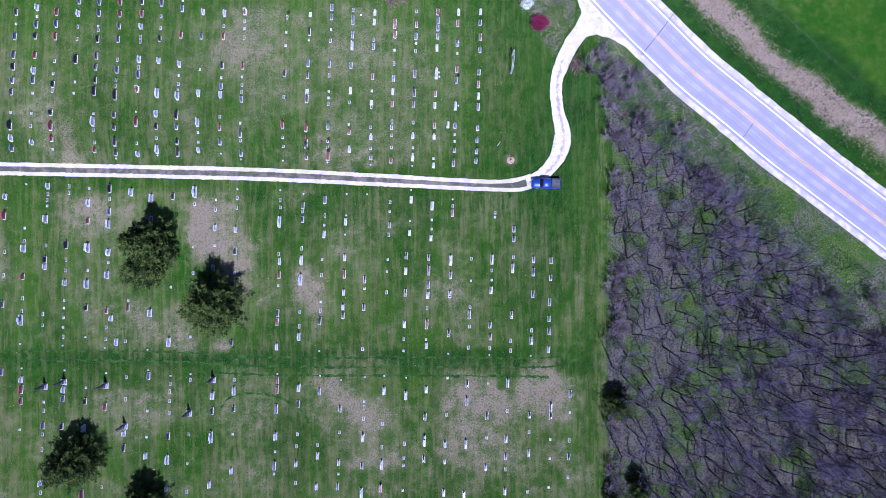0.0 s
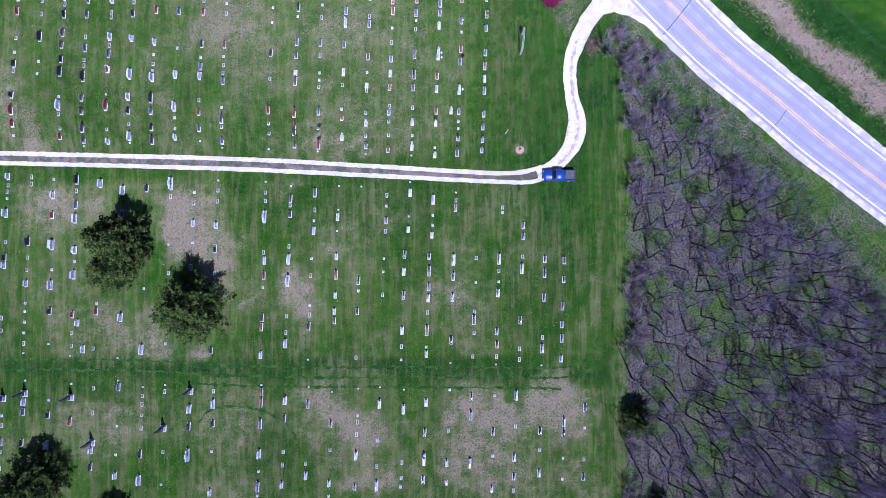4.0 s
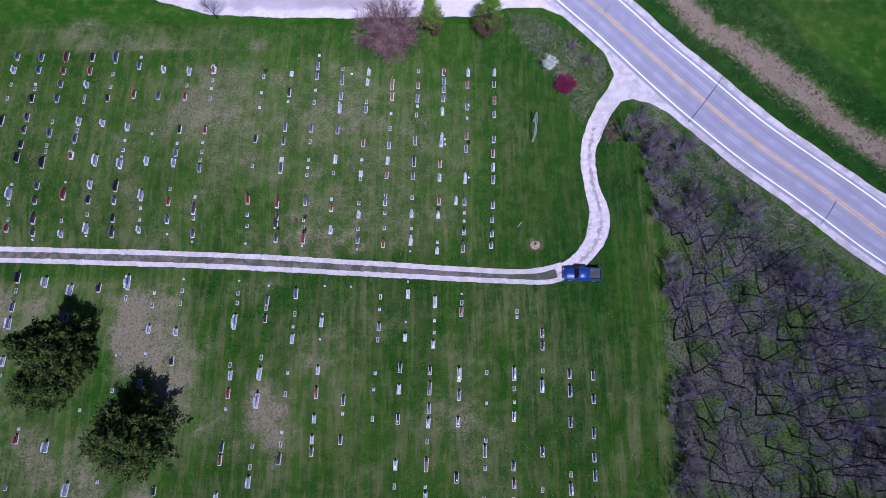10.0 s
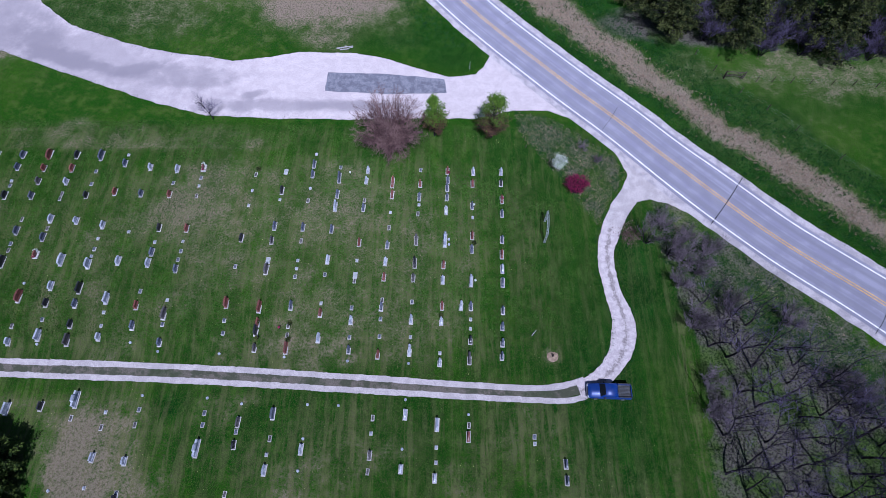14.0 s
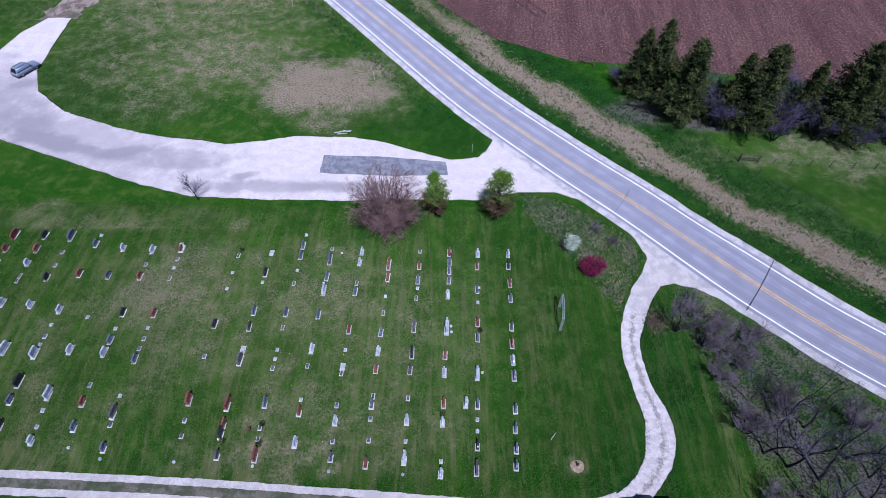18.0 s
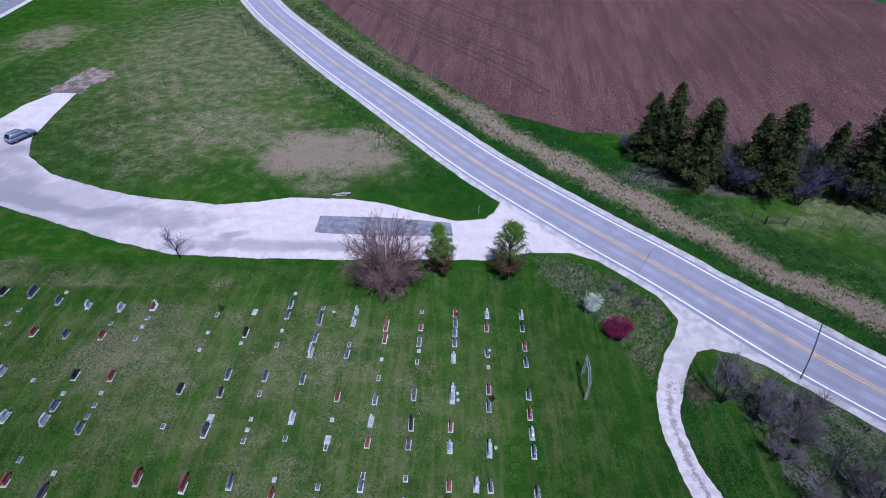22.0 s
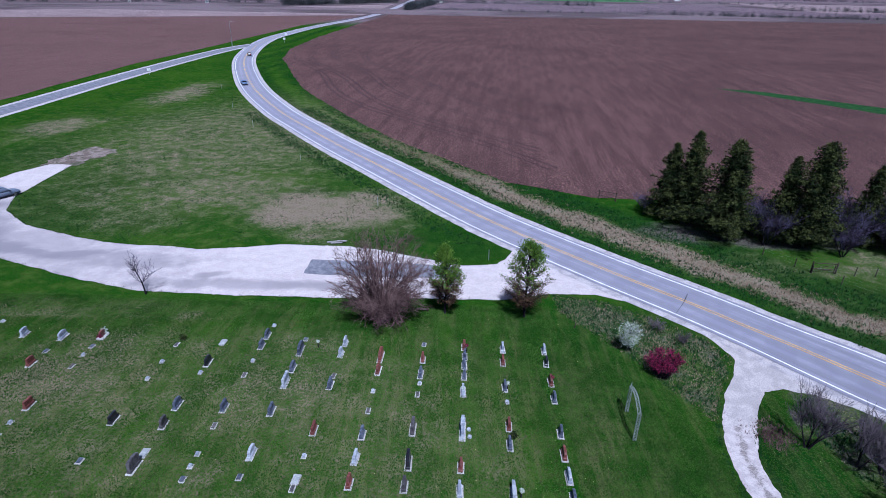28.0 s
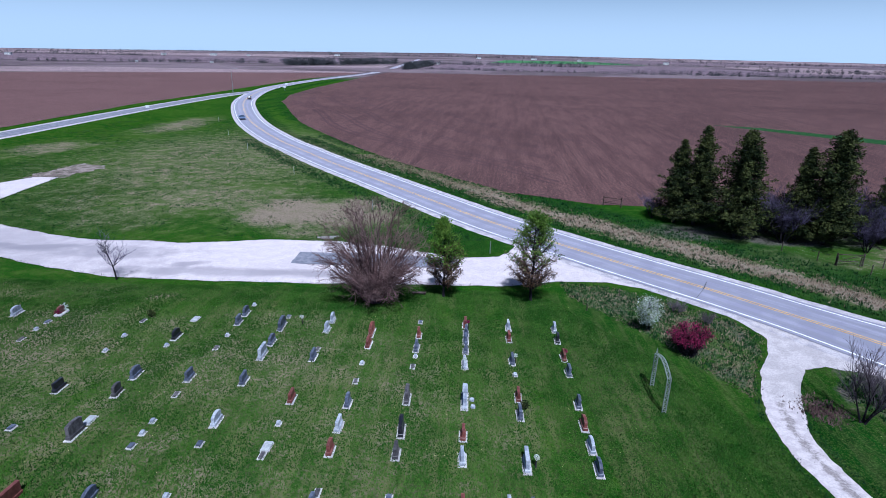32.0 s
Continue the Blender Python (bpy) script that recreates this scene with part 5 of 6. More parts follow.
stone_row(-52.82, "BffkwWwkfWs", [60.7, 57.9, 55.7, 53.7, 49.5, 43.4, 39.6, 37.3, 35.2, 33.2, 32.1])
stone_row(-49.8, "k", [24.4])
stone_row(-49.00, "fbrwfffWKbkG", [60.9, 59.3, 54.3, 48.8, 46.7, 45.1, 44.0, 42.8, 39.3, 37.2, 34.6, 32.6])
stone_row(-45.7, "Xfs", [25.2, 23.0, 14.9])
stone_row(-45.09, "wbfwWffw", [58.6, 54.0, 47.8, 43.3, 37.9, 36.1, 34.4, 33.0])
stone_row(-41.03, "wfrkfbwfrbs", [58.3, 55.9, 53.9, 48.4, 46.2, 44.6, 43.0, 38.9, 37.0, 34.4, 32.3])
stone_row(-37.8, "sffwf", [25.7, 24.0, 22.2, 18.1, 14.6])
stone_row(-37.21, "pfffrfffbfGfbs", [58.5, 56.8, 55.4, 53.7, 48.3, 46.3, 44.8, 43.5, 42.1, 37.7, 35.9, 34.6, 32.3, 31.2])
stone_row(-29.7, "sffXf", [25.4, 23.6, 22.2, 19.5, 13.5])
stone_row(-29.34, "fffkfRffs", [57.4, 54.6, 52.1, 46.8, 42.5, 37.3, 35.1, 33.5, 30.9])
stone_row(-25.4, "sgfkf", [24.7, 22.5, 21.4, 19.9, 14.5])
stone_row(-25.07, "mkfbgmGRrKg", [57.9, 54.6, 53.1, 48.7, 46.4, 43.4, 42.0, 36.8, 34.8, 33.8, 31.6])
stone_row(-21.04, "fbbffbffffbffRs", [61.1, 59.2, 57.4, 55.0, 52.9, 48.5, 46.4, 43.4, 42.2, 41.0, 37.0, 34.4, 33.3, 31.6, 30.5])
stone_row(-17.06, "fBbWbwffrw", [58.7, 56.8, 54.0, 51.9, 48.2, 43.5, 41.3, 37.3, 36.0, 32.9])
stone_row(-17.3, "ssws", [24.6, 20.6, 19.4, 17.0])
stone_row(-13.5, "s", [24.5])
stone_row(-13.04, "wwfbrfmffwfbs", [58.1, 56.3, 53.0, 51.7, 46.1, 43.4, 41.2, 40.4, 36.7, 35.1, 33.0, 31.4, 30.0])
stone_row(-9.18, "Rrffbwrfbffr", [56.0, 53.9, 51.0, 48.5, 45.7, 43.2, 40.9, 37.7, 36.8, 35.3, 33.1, 30.8])
stone_row(-5.3, "swsw", [25.2, 23.4, 19.4, 17.2])
stone_row(-5.24, "frbffGKgfwfWs", [58.3, 55.8, 53.6, 52.3, 50.8, 46.5, 43.0, 40.8, 37.5, 35.2, 33.0, 31.3, 29.7])
stone_row(-1.29, "rbbbwXrwrwfw", [58.2, 56.6, 55.2, 53.6, 51.4, 46.6, 42.8, 40.6, 37.0, 35.0, 31.0, 29.8])
stone_row(1.18, "w", [37.1])
stone_row(-0.71, "ss", [46.8, 46.0])
stone_row(2.48, "wrbfrbWbffkG", [58.2, 56.1, 52.3, 50.4, 47.4, 45.3, 40.5, 37.0, 35.3, 34.1, 32.6, 30.3])
stone_row(6.66, "wkrbbrwbbbbb", [58.3, 56.3, 53.5, 51.1, 46.9, 44.6, 42.4, 40.4, 36.5, 34.4, 32.3, 30.6])
stone_row(-81.1, "ffg", [14.4, 10.0, 4.6])
stone_row(-80.7, "b", [-8.1])
stone_row(-77.4, "rffXs", [9.7, 5.7, 3.3, 1.7, -2.8])
stone_row(-76.9, "swRrf", [-7.4, -9.5, -11.3, -13.5, -18.8])
stone_row(-73.4, "kwff", [12.9, 11.6, 2.7, 0.6])
stone_row(-72.6, "offbffwf", [-10.8, -13.7, -15.3, -18.1, -19.7, -22.5, -28.7, -30.5])
stone_row(-69.5, "ffwfffffs", [12.8, 10.8, 8.5, 5.2, 3.8, 2.0, 0.2, -1.6, -3.2])
stone_row(-69.0, "sowbk", [-7.8, -10.0, -11.4, -13.1, -18.2])
stone_row(-65.3, "WfWks", [15.0, 10.8, 8.2, 3.8, -1.7])
stone_row(-64.8, "fkWkR", [-11.1, -13.6, -18.6, -23.3, -30.9])
stone_row(-61.5, "wfWrffs", [14.1, 12.2, 9.9, 3.2, 0.1, -2.1, -3.7])
stone_row(-61.1, "sorf", [-8.4, -10.7, -14.7, -29.5])
stone_row(-60.5, "w", [1.8])
stone_row(-59.4, "w", [-2.6])
stone_row(-57.8, "f", [-2.5])
stone_row(-57.5, "fr", [5.1, 3.7])
stone_row(-57.3, "ffowk", [-9.2, -13.3, -18.3, -19.6, -22.3])
stone_row(-53.5, "s", [-4.1])
stone_row(-53.3, "W", [2.7])
stone_row(-53.2, "sbffw", [-7.9, -9.0, -15.5, -20.3, -23.8])
stone_row(-49.6, "fW", [7.5, -2.7])
stone_row(-49.1, "sffffkWw", [-9.0, -10.5, -11.9, -13.7, -15.9, -20.2, -24.5, -29.9])
stone_row(-45.6, "fff", [10.1, 8.3, -1.8])
stone_row(-45.3, "sfofff", [-8.7, -9.8, -16.0, -19.9, -25.3, -30.5])
stone_row(-41.8, "b", [11.0])
stone_row(-41.7, "ffwf", [23.7, 21.9, 18.5, 15.2])
stone_row(-41.1, "oWkXw", [-9.8, -12.7, -15.6, -20.4, -29.2])
stone_row(-37.8, "kffk", [14.0, 10.0, 8.2, -3.0])
stone_row(-37.1, "fWkfw", [-9.8, -11.9, -15.2, -19.9, -26.7])
stone_row(-29.5, "wrfkrw", [12.1, 9.6, 7.6, 2.5, 0.9, -3.8])
stone_row(-29.1, "srRBWfBf", [-8.8, -10.0, -11.7, -15.3, -20.3, -23.2, -25.7, -27.3])
stone_row(-25.4, "WXffW", [12.3, 8.7, 2.7, 0.0, -1.9])
stone_row(-25.1, "Wkffwf", [-11.4, -14.4, -20.0, -22.2, -25.5, -29.0])
stone_row(-21.5, "ffffks", [12.4, 9.5, 4.5, 2.9, 1.0, -4.6])
stone_row(-21.3, "Bffw", [23.5, 20.6, 18.8, 17.1])
stone_row(-21.2, "sbfww", [-9.2, -12.1, -22.0, -24.0, -29.7])
stone_row(-17.3, "wRwwg", [12.7, 9.6, 6.2, 3.5, 1.9])
stone_row(-17.2, "sgfwfb", [-10.0, -15.4, -19.7, -25.3, -27.4, -29.7])
stone_row(-13.4, "kfkf", [8.6, 6.9, 3.4, -4.3])
stone_row(-12.8, "sfffWkW", [-9.5, -14.0, -15.1, -17.2, -20.7, -26.0, -30.9])
stone_row(-9.3, "f", [6.2])
stone_row(-9.3, "ff", [12.3, 10.1])
stone_row(-9.2, "ffgf", [23.0, 21.2, 18.7, 16.9])
stone_row(-9.2, "sWffWR", [-9.3, -12.1, -18.2, -22.5, -25.7, -30.0])
stone_row(-5.8, "kwkwff", [13.0, 10.1, 6.1, 0.2, -2.5, -4.7])
stone_row(-5.1, "sWffff", [-9.7, -13.0, -21.9, -24.5, -25.9, -30.5])
stone_row(-1.6, "kGgwfrRfw", [12.6, 10.2, 7.5, 5.6, 3.2, 0.5, 0.1, -2.6, -3.8])
stone_row(-1.4, "wgXk", [-11.9, -16.9, -21.3, -24.8])
stone_row(-1.3, "Wffw", [22.2, 19.6, 17.9, 16.2])
stone_row(2.5, "Wbkk", [12.2, 9.3, 5.7, -1.5])
stone_row(2.5, "Wgwks", [12.0, 9.1, 5.7, -1.5, -5.3])
stone_row(2.5, "ff", [-22.4, -25.5])
stone_row(2.5, "ffbfw", [-9.8, -16.6, -22.0, -25.2, -31.0])
stone_row(2.5, "sfr", [23.4, 22.1, 20.8])
stone_row(6.3, "fffGff", [12.3, 8.2, 3.3, 1.9, -0.3, -4.2])
stone_row(6.3, "kBWw", [-11.0, -14.1, -22.0, -31.3])
stone_row(10.1, "fgfw", [-10.8, -16.9, -20.9, -26.4])
stone_row(10.2, "Wffwbrfs", [12.1, 10.1, 8.3, 6.4, -0.1, -2.3, -4.3, -5.6])
stone_row(10.5, "ff", [20.8, 20.0])
stone_row(13.8, "Wfwbfw", [-10.8, -16.0, -21.2, -24.4, -26.7, -30.8])
stone_row(14.1, "bbfWkff", [17.7, 15.9, 12.5, 10.5, 1.8, -3.0, -4.8])
stone_row(17.9, "bBbfWs", [12.0, 9.7, 5.6, -1.1, -3.0, -5.8])
stone_row(18.0, "kfwf", [-16.8, -19.9, -23.8, -30.9])
stone_row(21.1, "bbbbbw", [11.8, 8.6, 4.1, 1.0, -1.3, -4.7])
stone_row(21.9, "Wkfff", [-15.3, -17.0, -21.3, -24.8, -30.1])
stone_row(25.4, "bffbf", [-12.9, -16.3, -21.5, -24.5, -28.3])


# small evergreens and cut flowers beside the stones
def grave_plant(name, label, category, group, x, y, r, lift, material, seed):
    t = thing(name, label, category, group, pose(x, y, ground_z(x, y)))
    rr, v, f = random.Random(seed), [], []
    for _ in range(150):
        q = Vector((rr.gauss(0, 1), rr.gauss(0, 1), rr.gauss(0, 1))).normalized() * r * rr.uniform(.4, 1)
        leaf(v, f, rr, Vector((q.x, q.y, lift + r + q.z)), r * .5)
    part("foliage" if lift < .2 else "flowers", mesh_of("foliage", v, f, material), t)
    k = Limbs()
    k.limb(Vector((0, 0, -.05)), Vector((0, 0, lift + r)), .05, .03, 6)
    part("stem", mesh_of("stem", k.v, k.f, BARK), t)


for i, (x, y) in enumerate(((-23.7, 34.8), (-23.5, 32.8), (-19.4, 34.6), (-19.5, 32.6), (0.1, 35.6), (4.7, 46.2), (-26.7, 58.2))):
    grave_plant("clipped_evergreen", "small dark clipped evergreen beside a headstone", "shrub", "grave evergreens", x, y, .34, .05, SPRUCE, 300 + i)
for i, (x, y, m, lab) in enumerate(((1.25, 57.6, PINK, "red"), (8.95, 53.4, PINK, "red"), (0.75, 51.1, BLOSSOM, "white"), (4.75, 52.2, BLOSSOM, "white"), (-13.2, 57.4, BLOSSOM, "white"), (4.6, 40.4, BLOSSOM, "white"), (-20.7, 34.0, PINK, "red"))):
    grave_plant("cut_flowers", lab + " cut flowers standing at a headstone", "flowers", "grave flowers", x, y, .17, .55, m, 320 + i)


# ---- vehicles
def glossy(name, a):
    m, n, l, p = nodes_of(name)
    place = n.new("ShaderNodeNewGeometry").outputs["Position"]
    c = mix(n, l, ramp(n, l, noise_at(n, l, place, 2.0), 0.3, 0.8, 0.0, 0.06), a, (0.3, 0.28, 0.26))
    l.new(c, p.inputs["Base Color"])
    p.inputs["Roughness"].default_value, p.inputs["Metallic"].default_value = 0.42, 0.2
    p.inputs["Coat Weight"].default_value = 0.15
    return m


BLUE_CAR, SILVER_CAR, DARK_CAR, WHITE_CAR = glossy("blue_paint", (0.003, 0.028, 0.17)), glossy("silver_blue_paint", (0.17, 0.2, 0.28)), glossy("dark_paint", (0.012, 0.014, 0.03)), glossy("steel_blue_paint", (0.13, 0.19, 0.34))
BED_LINER = plain("bed_liner", (0.05, 0.055, 0.065), (0.09, 0.095, 0.11), 5.0, 0.7)
TYRE = plain("tyre_rubber", (0.018, 0.018, 0.018), (0.03, 0.03, 0.03), 5.0, 0.9)
RIM = plain("alloy_rim", (0.35, 0.35, 0.37), (0.5, 0.5, 0.52), 5.0, 0.35, 0.8)
GLASS = plain("tinted_glass", (0.008, 0.01, 0.013), (0.014, 0.017, 0.02), 1.0, 0.3)
LAMP = plain("lamp_lens", (0.6, 0.6, 0.6), (0.75, 0.75, 0.75), 5.0, 0.15)
TAIL = plain("tail_lens", (0.3, 0.012, 0.01), (0.4, 0.02, 0.015), 5.0, 0.2)
TRIM = plain("black_trim", (0.02, 0.02, 0.022), (0.035, 0.035, 0.04), 5.0, 0.6)


def loft(name, sections, material, bevel=0.05, cap=True):
    """A shell through cross-sections (x, half width at the foot, half width on top, z low, z high)."""
    bm = bmesh.new()
    rings = []
    for x, w0, w1, z0, z1 in sections:
        rings.append([bm.verts.new((x, s * w, z)) for s, w, z in ((-1, w0, z0), (-1, w0 * 1.0, z0 + (z1 - z0) * .55), (-1, w1, z1), (1, w1, z1), (1, w0, z0 + (z1 - z0) * .55), (1, w0, z0))])
    for a, b in zip(rings, rings[1:]):
        for i in range(6):
            bm.faces.new((a[i], a[(i + 1) % 6], b[(i + 1) % 6], b[i]))
    bm.faces.new(rings[0])
    bm.faces.new(rings[-1][::-1])
    bmesh.ops.recalc_face_normals(bm, faces=bm.faces)
    if bevel:
        bmesh.ops.bevel(bm, geom=list(bm.edges), offset=bevel, segments=2, affect="EDGES", clamp_overlap=True)
    return bm_mesh(name, bm, material, True)


def wheel(t, x, y, r=0.37):
    bm = bmesh.new()
    bmesh.ops.create_cone(bm, cap_ends=True, segments=20, radius1=r, radius2=r, depth=0.24)
    bmesh.ops.bevel(bm, geom=list(bm.edges), offset=0.03, segments=1, affect="EDGES")
    w = part("wheel", bm_mesh("wheel", bm, TYRE), t, "black tyre", pose(x, y, r, 90, 0, 0))
    bm = bmesh.new()
    bmesh.ops.create_cone(bm, cap_ends=True, segments=16, radius1=r * .62, radius2=r * .55, depth=0.26)
    part("rim", bm_mesh("rim", bm, RIM), w, "alloy rim")


def quad(name, corners, material):
    """A pane with a little thickness."""
    bm = bmesh.new()
    f = bm.faces.new([bm.verts.new(c) for c in corners])
    bmesh.ops.solidify(bm, geom=[f], thickness=0.012)
    return bm_mesh(name, bm, material)


def cabin(t, x0, x1, x2, x3, w, wr, z0, z1, paint, posts):
    """Roof, screens and side windows; x0..x3: foot of the windscreen, front and back of the roof, foot of the rear screen."""
    part("cabin", loft("cabin", [(x0, w, w, z0 - .05, z0), (x1, w, wr, z0 - .05, z1), (x2, w, wr, z0 - .05, z1), (x3, w, w, z0 - .05, z0)], paint, 0.03), t)
    e = 0.012

    def at(x):
        """Half width and height of the roof line at x."""
        k = (x - x0) / (x1 - x0) if x > x1 else (x - x3) / (x2 - x3) if x < x2 else 1.0
        return w + (wr - w) * k, z0 + (z1 - z0) * k
    for a, b, lab in ((x0, x1, "windscreen"), (x3, x2, "rear_window")):
        s = e * (1 if a > b else -1)
        part(lab, quad(lab, [(a * .93 + b * .07 + s, -w * .88, z0 + .06 + e), (a * .93 + b * .07 + s, w * .88, z0 + .06 + e), (a * .1 + b * .9 + s, wr * .9, z1 - .06 + e), (a * .1 + b * .9 + s, -wr * .9, z1 - .06 + e)], GLASS), t, "tinted glass")
    cuts = [x0 - .25, *posts, x3 + .2]
    for side in (-1, 1):
        for a, b in zip(cuts, cuts[1:]):
            top = []
            for x in (a - .05, b + .05):
                xt = min(max(x, x2 + .06), x1 - .06)
                top.append((xt, z1 - .09))
            lean = lambda z: w + (wr - w) * (z - z0) / (z1 - z0)
            part("side_window", quad("side_window", [(a - .04, side * (w + e), z0 + .06), (b + .04, side * (w + e), z0 + .06), (top[1][0], side * (lean(z1 - .09) + e + .01), z1 - .09), (top[0][0], side * (lean(z1 - .09) + e + .01), z1 - .09)], GLASS), t, "tinted glass")


def lamps(t, front, back, w, z):
    for s in (-1, 1):
        part("headlight", box_mesh("headlight", LAMP, front - .08, front + .02, s * w - .18, s * w + .18, z, z + .17, bevel=.02), t, "clear headlight")
        part("tail_light", box_mesh("tail_light", TAIL, back - .02, back + .06, s * (w + .04) - .09, s * (w + .04) + .09, z + .05, z + .35, bevel=.02), t, "red tail light")
        part("mirror", box_mesh("mirror", TRIM, .62, .82, s * (w + .36) - .12, s * (w + .36) + .12, z + .4, z + .58, bevel=.03), t)


def pickup(m):
    t = thing("pickup_truck", "blue crew-cab pickup truck parked across the gravel lane", "truck", m=m)
    L = 2.78
    part("body", loft("body", [(-L, .93, .9, .45, .98), (-L + .1, .96, .93, .4, 1.02), (0.55, .97, .94, .38, 1.04), (1.2, .97, .93, .38, 1.08), (2.3, .95, .88, .4, 1.03), (L - .06, .9, .82, .45, .92), (L, .84, .78, .48, .85)], BLUE_CAR, .04), t)
    cabin(t, 1.3, .62, -.75, -1.0, .9, .74, 1.05, 1.76, BLUE_CAR, (.1,))
    for s in (-1, 1):
        part("bed_side", box_mesh("bed_side", BLUE_CAR, -L + .04, -1.06, s * .86 - .09, s * .86 + .09, .98, 1.3, bevel=.03), t)
        part("bed_rail", box_mesh("bed_rail", TRIM, -L + .06, -1.08, s * .86 - .07, s * .86 + .07, 1.3, 1.325, bevel=.01), t, "black bed rail cap")
    part("tailgate", box_mesh("tailgate", BLUE_CAR, -L + .01, -L + .1, -.8, .8, .7, 1.29, bevel=.02), t)
    part("bed_floor", box_mesh("bed_floor", TRIM, -L + .1, -1.08, -.76, .76, 1.0, 1.04), t, "ribbed grey bed liner")
    for i in range(9):
        part("bed_rib", box_mesh("bed_rib", BED_LINER, -L + .15, -1.15, -.7 + i * .175 - .03, -.7 + i * .175 + .03, 1.04, 1.06), t)
    part("front_bumper", box_mesh("front_bumper", RIM, L - .05, L + .08, -.85, .85, .42, .6, bevel=.03), t, "chrome bumper")
    part("rear_bumper", box_mesh("rear_bumper", RIM, -L - .1, -L + .02, -.85, .85, .42, .58, bevel=.03), t, "chrome bumper")
    part("grille", box_mesh("grille", TRIM, L - .02, L + .03, -.5, .5, .62, .86, bevel=.02), t)
    lamps(t, L, -L, .7, .66)
    for x in (1.75, -1.75):
        for s in (-1, 1):
            wheel(t, x, s * .86, .4)
    return t


def suv(name, label, m, paint, L=2.4, high=1.72):
    t = thing(name, label, "car", m=m)
    part("body", loft("body", [(-L, .86, .8, .45, .95), (-L + .12, .92, .88, .36, 1.02), (0.9, .93, .89, .34, 1.0), (L - .5, .91, .84, .36, .92), (L - .06, .84, .76, .42, .82), (L, .76, .7, .46, .74)], paint, .05), t)
    cabin(t, 1.05, .3, -L + .55, -L + .12, .85, .68, 1.0, high, paint, (-.1, -1.1))
    if high > 1.6:
        for s in (-1, 1):
            part("roof_rail", box_mesh("roof_rail", TRIM, -1.6, .1, s * .56 - .025, s * .56 + .025, high, high + .07, bevel=.01), t, "black roof rail")
    part("front_bumper", box_mesh("front_bumper", TRIM, L - .06, L + .04, -.74, .74, .36, .52, bevel=.03), t)
    part("rear_bumper", box_mesh("rear_bumper", TRIM, -L - .06, -L + .06, -.78, .78, .36, .55, bevel=.03), t)
    lamps(t, L - .04, -L, .62, .62)
    for x in (L * .6, -L * .58):
        for s in (-1, 1):
            wheel(t, x, s * .8, .35)
    return t


pickup(pose(20.75, 26.05, ground_z(20.7, 26) + 0.03, 0, 0, 178)).scale = (0.95, 0.95, 0.97)
suv("parked_suv", "grey-blue sport utility vehicle parked on the gravel lot", pose(-76.5, 101.9, ground_z(-76.5, 101.9) + 0.04, 0, 0, 62), SILVER_CAR)
suv("suv_on_road", "dark sport utility vehicle on the highway near the junction", pose(-101.5, 310, 0.09, 0, 0, 107), DARK_CAR, 2.5)
suv("sedan", "steel-blue sedan on the highway before the bend", pose(-74.2, 219.5, 0.09, 0, 0, 118 + 180), WHITE_CAR, 2.35, 1.42)


# ---- memorial arch of lattice steel on the lawn
def lattice(t, a, b, n, half=0.12):
    """A slim ladder of two chords with zigzag rungs, from a to b."""
    a, b = Vector(a), Vector(b)
    side = Vector((half, 0, 0))
    k = Limbs()
    for s in (-1, 1):
        k.limb(a + side * s, b + side * s, .04, .04, 6)
    for i in range(n):
        p, q = a.lerp(b, i / n), a.lerp(b, (i + 1) / n)
        k.limb(p + side * (1 if i % 2 else -1), q - side * (1 if i % 2 else -1), .026, .026, 4)
    return part("lattice", mesh_of("lattice", k.v, k.f, STEEL), t, "pale lattice steel")


arch = thing("memorial_arch", "pale lattice steel arch standing on the lawn", "arch", m=pose(14.63, 48.3, ground_z(14.63, 48.3), 0, 0, -6))
lattice(arch, (0, -1.72, 0), (0, -1.72, 2.75), 16)
lattice(arch, (0, 1.72, 0), (0, 1.72, 2.75), 16)
bend = [(0, -1.72 + 3.44 * i / 8, 2.7 + 0.45 * math.sin(math.pi * i / 8)) for i in range(9)]
for p, q in zip(bend, bend[1:]):
    lattice(arch, p, q, 2)
for s in (-1, 1):
    part("finial", mesh_of("finial", [(0, 0, .5), (.06, 0, 0), (-.06, .05, 0), (-.06, -.05, 0)], [(0, 1, 2), (0, 2, 3), (0, 3, 1), (1, 3, 2)], STEEL), arch, "", pose(0, s * 1.72, 2.75))


# ---- fences, gates, posts
def post(name, label, x, y, h, r, material, category="post", group=""):
    k = Limbs()
    k.limb(Vector((0, 0, -.3)), Vector((0, 0, h)), r, r * .9, 8)
    n = len(k.v)
    k.f.append(tuple(range(n - 8, n)))
    ob = tagged(new(name, mesh_of(name, k.v, k.f, material)), label, category, group)
    ob.matrix_basis = pose(x, y, ground_z(x, y))
    return ob


fence = thing("wire_fence", "wire fence on dark weathered wooden posts along the pasture", "fence")
line = [(46.6, 77.2), (49.3, 77.0), (51.8, 76.6), (54.4, 76.5), (57.4, 76.3), (60.5, 76.1), (64, 75.9), (67.5, 75.8), (71.2, 75.5), (75, 75.3), (79, 75), (83, 74.8), (87, 74.6)]
slope = [(45.4, 79.0), (43, 82.6), (48.6, 74.2), (52, 70.6), (55.4, 66.4), (60.6, 61), (66.8, 55), (73, 49), (79, 43.5)]
for x, y in line + slope:
    k = Limbs()
    k.limb(Vector((0, 0, -.2)), Vector((0, 0, 1.25)), .07, .06, 6)
    part("fence_post", mesh_of("fence_post", k.v, k.f, WOOD), fence, "", pose(x, y, 0))
wires = Limbs()
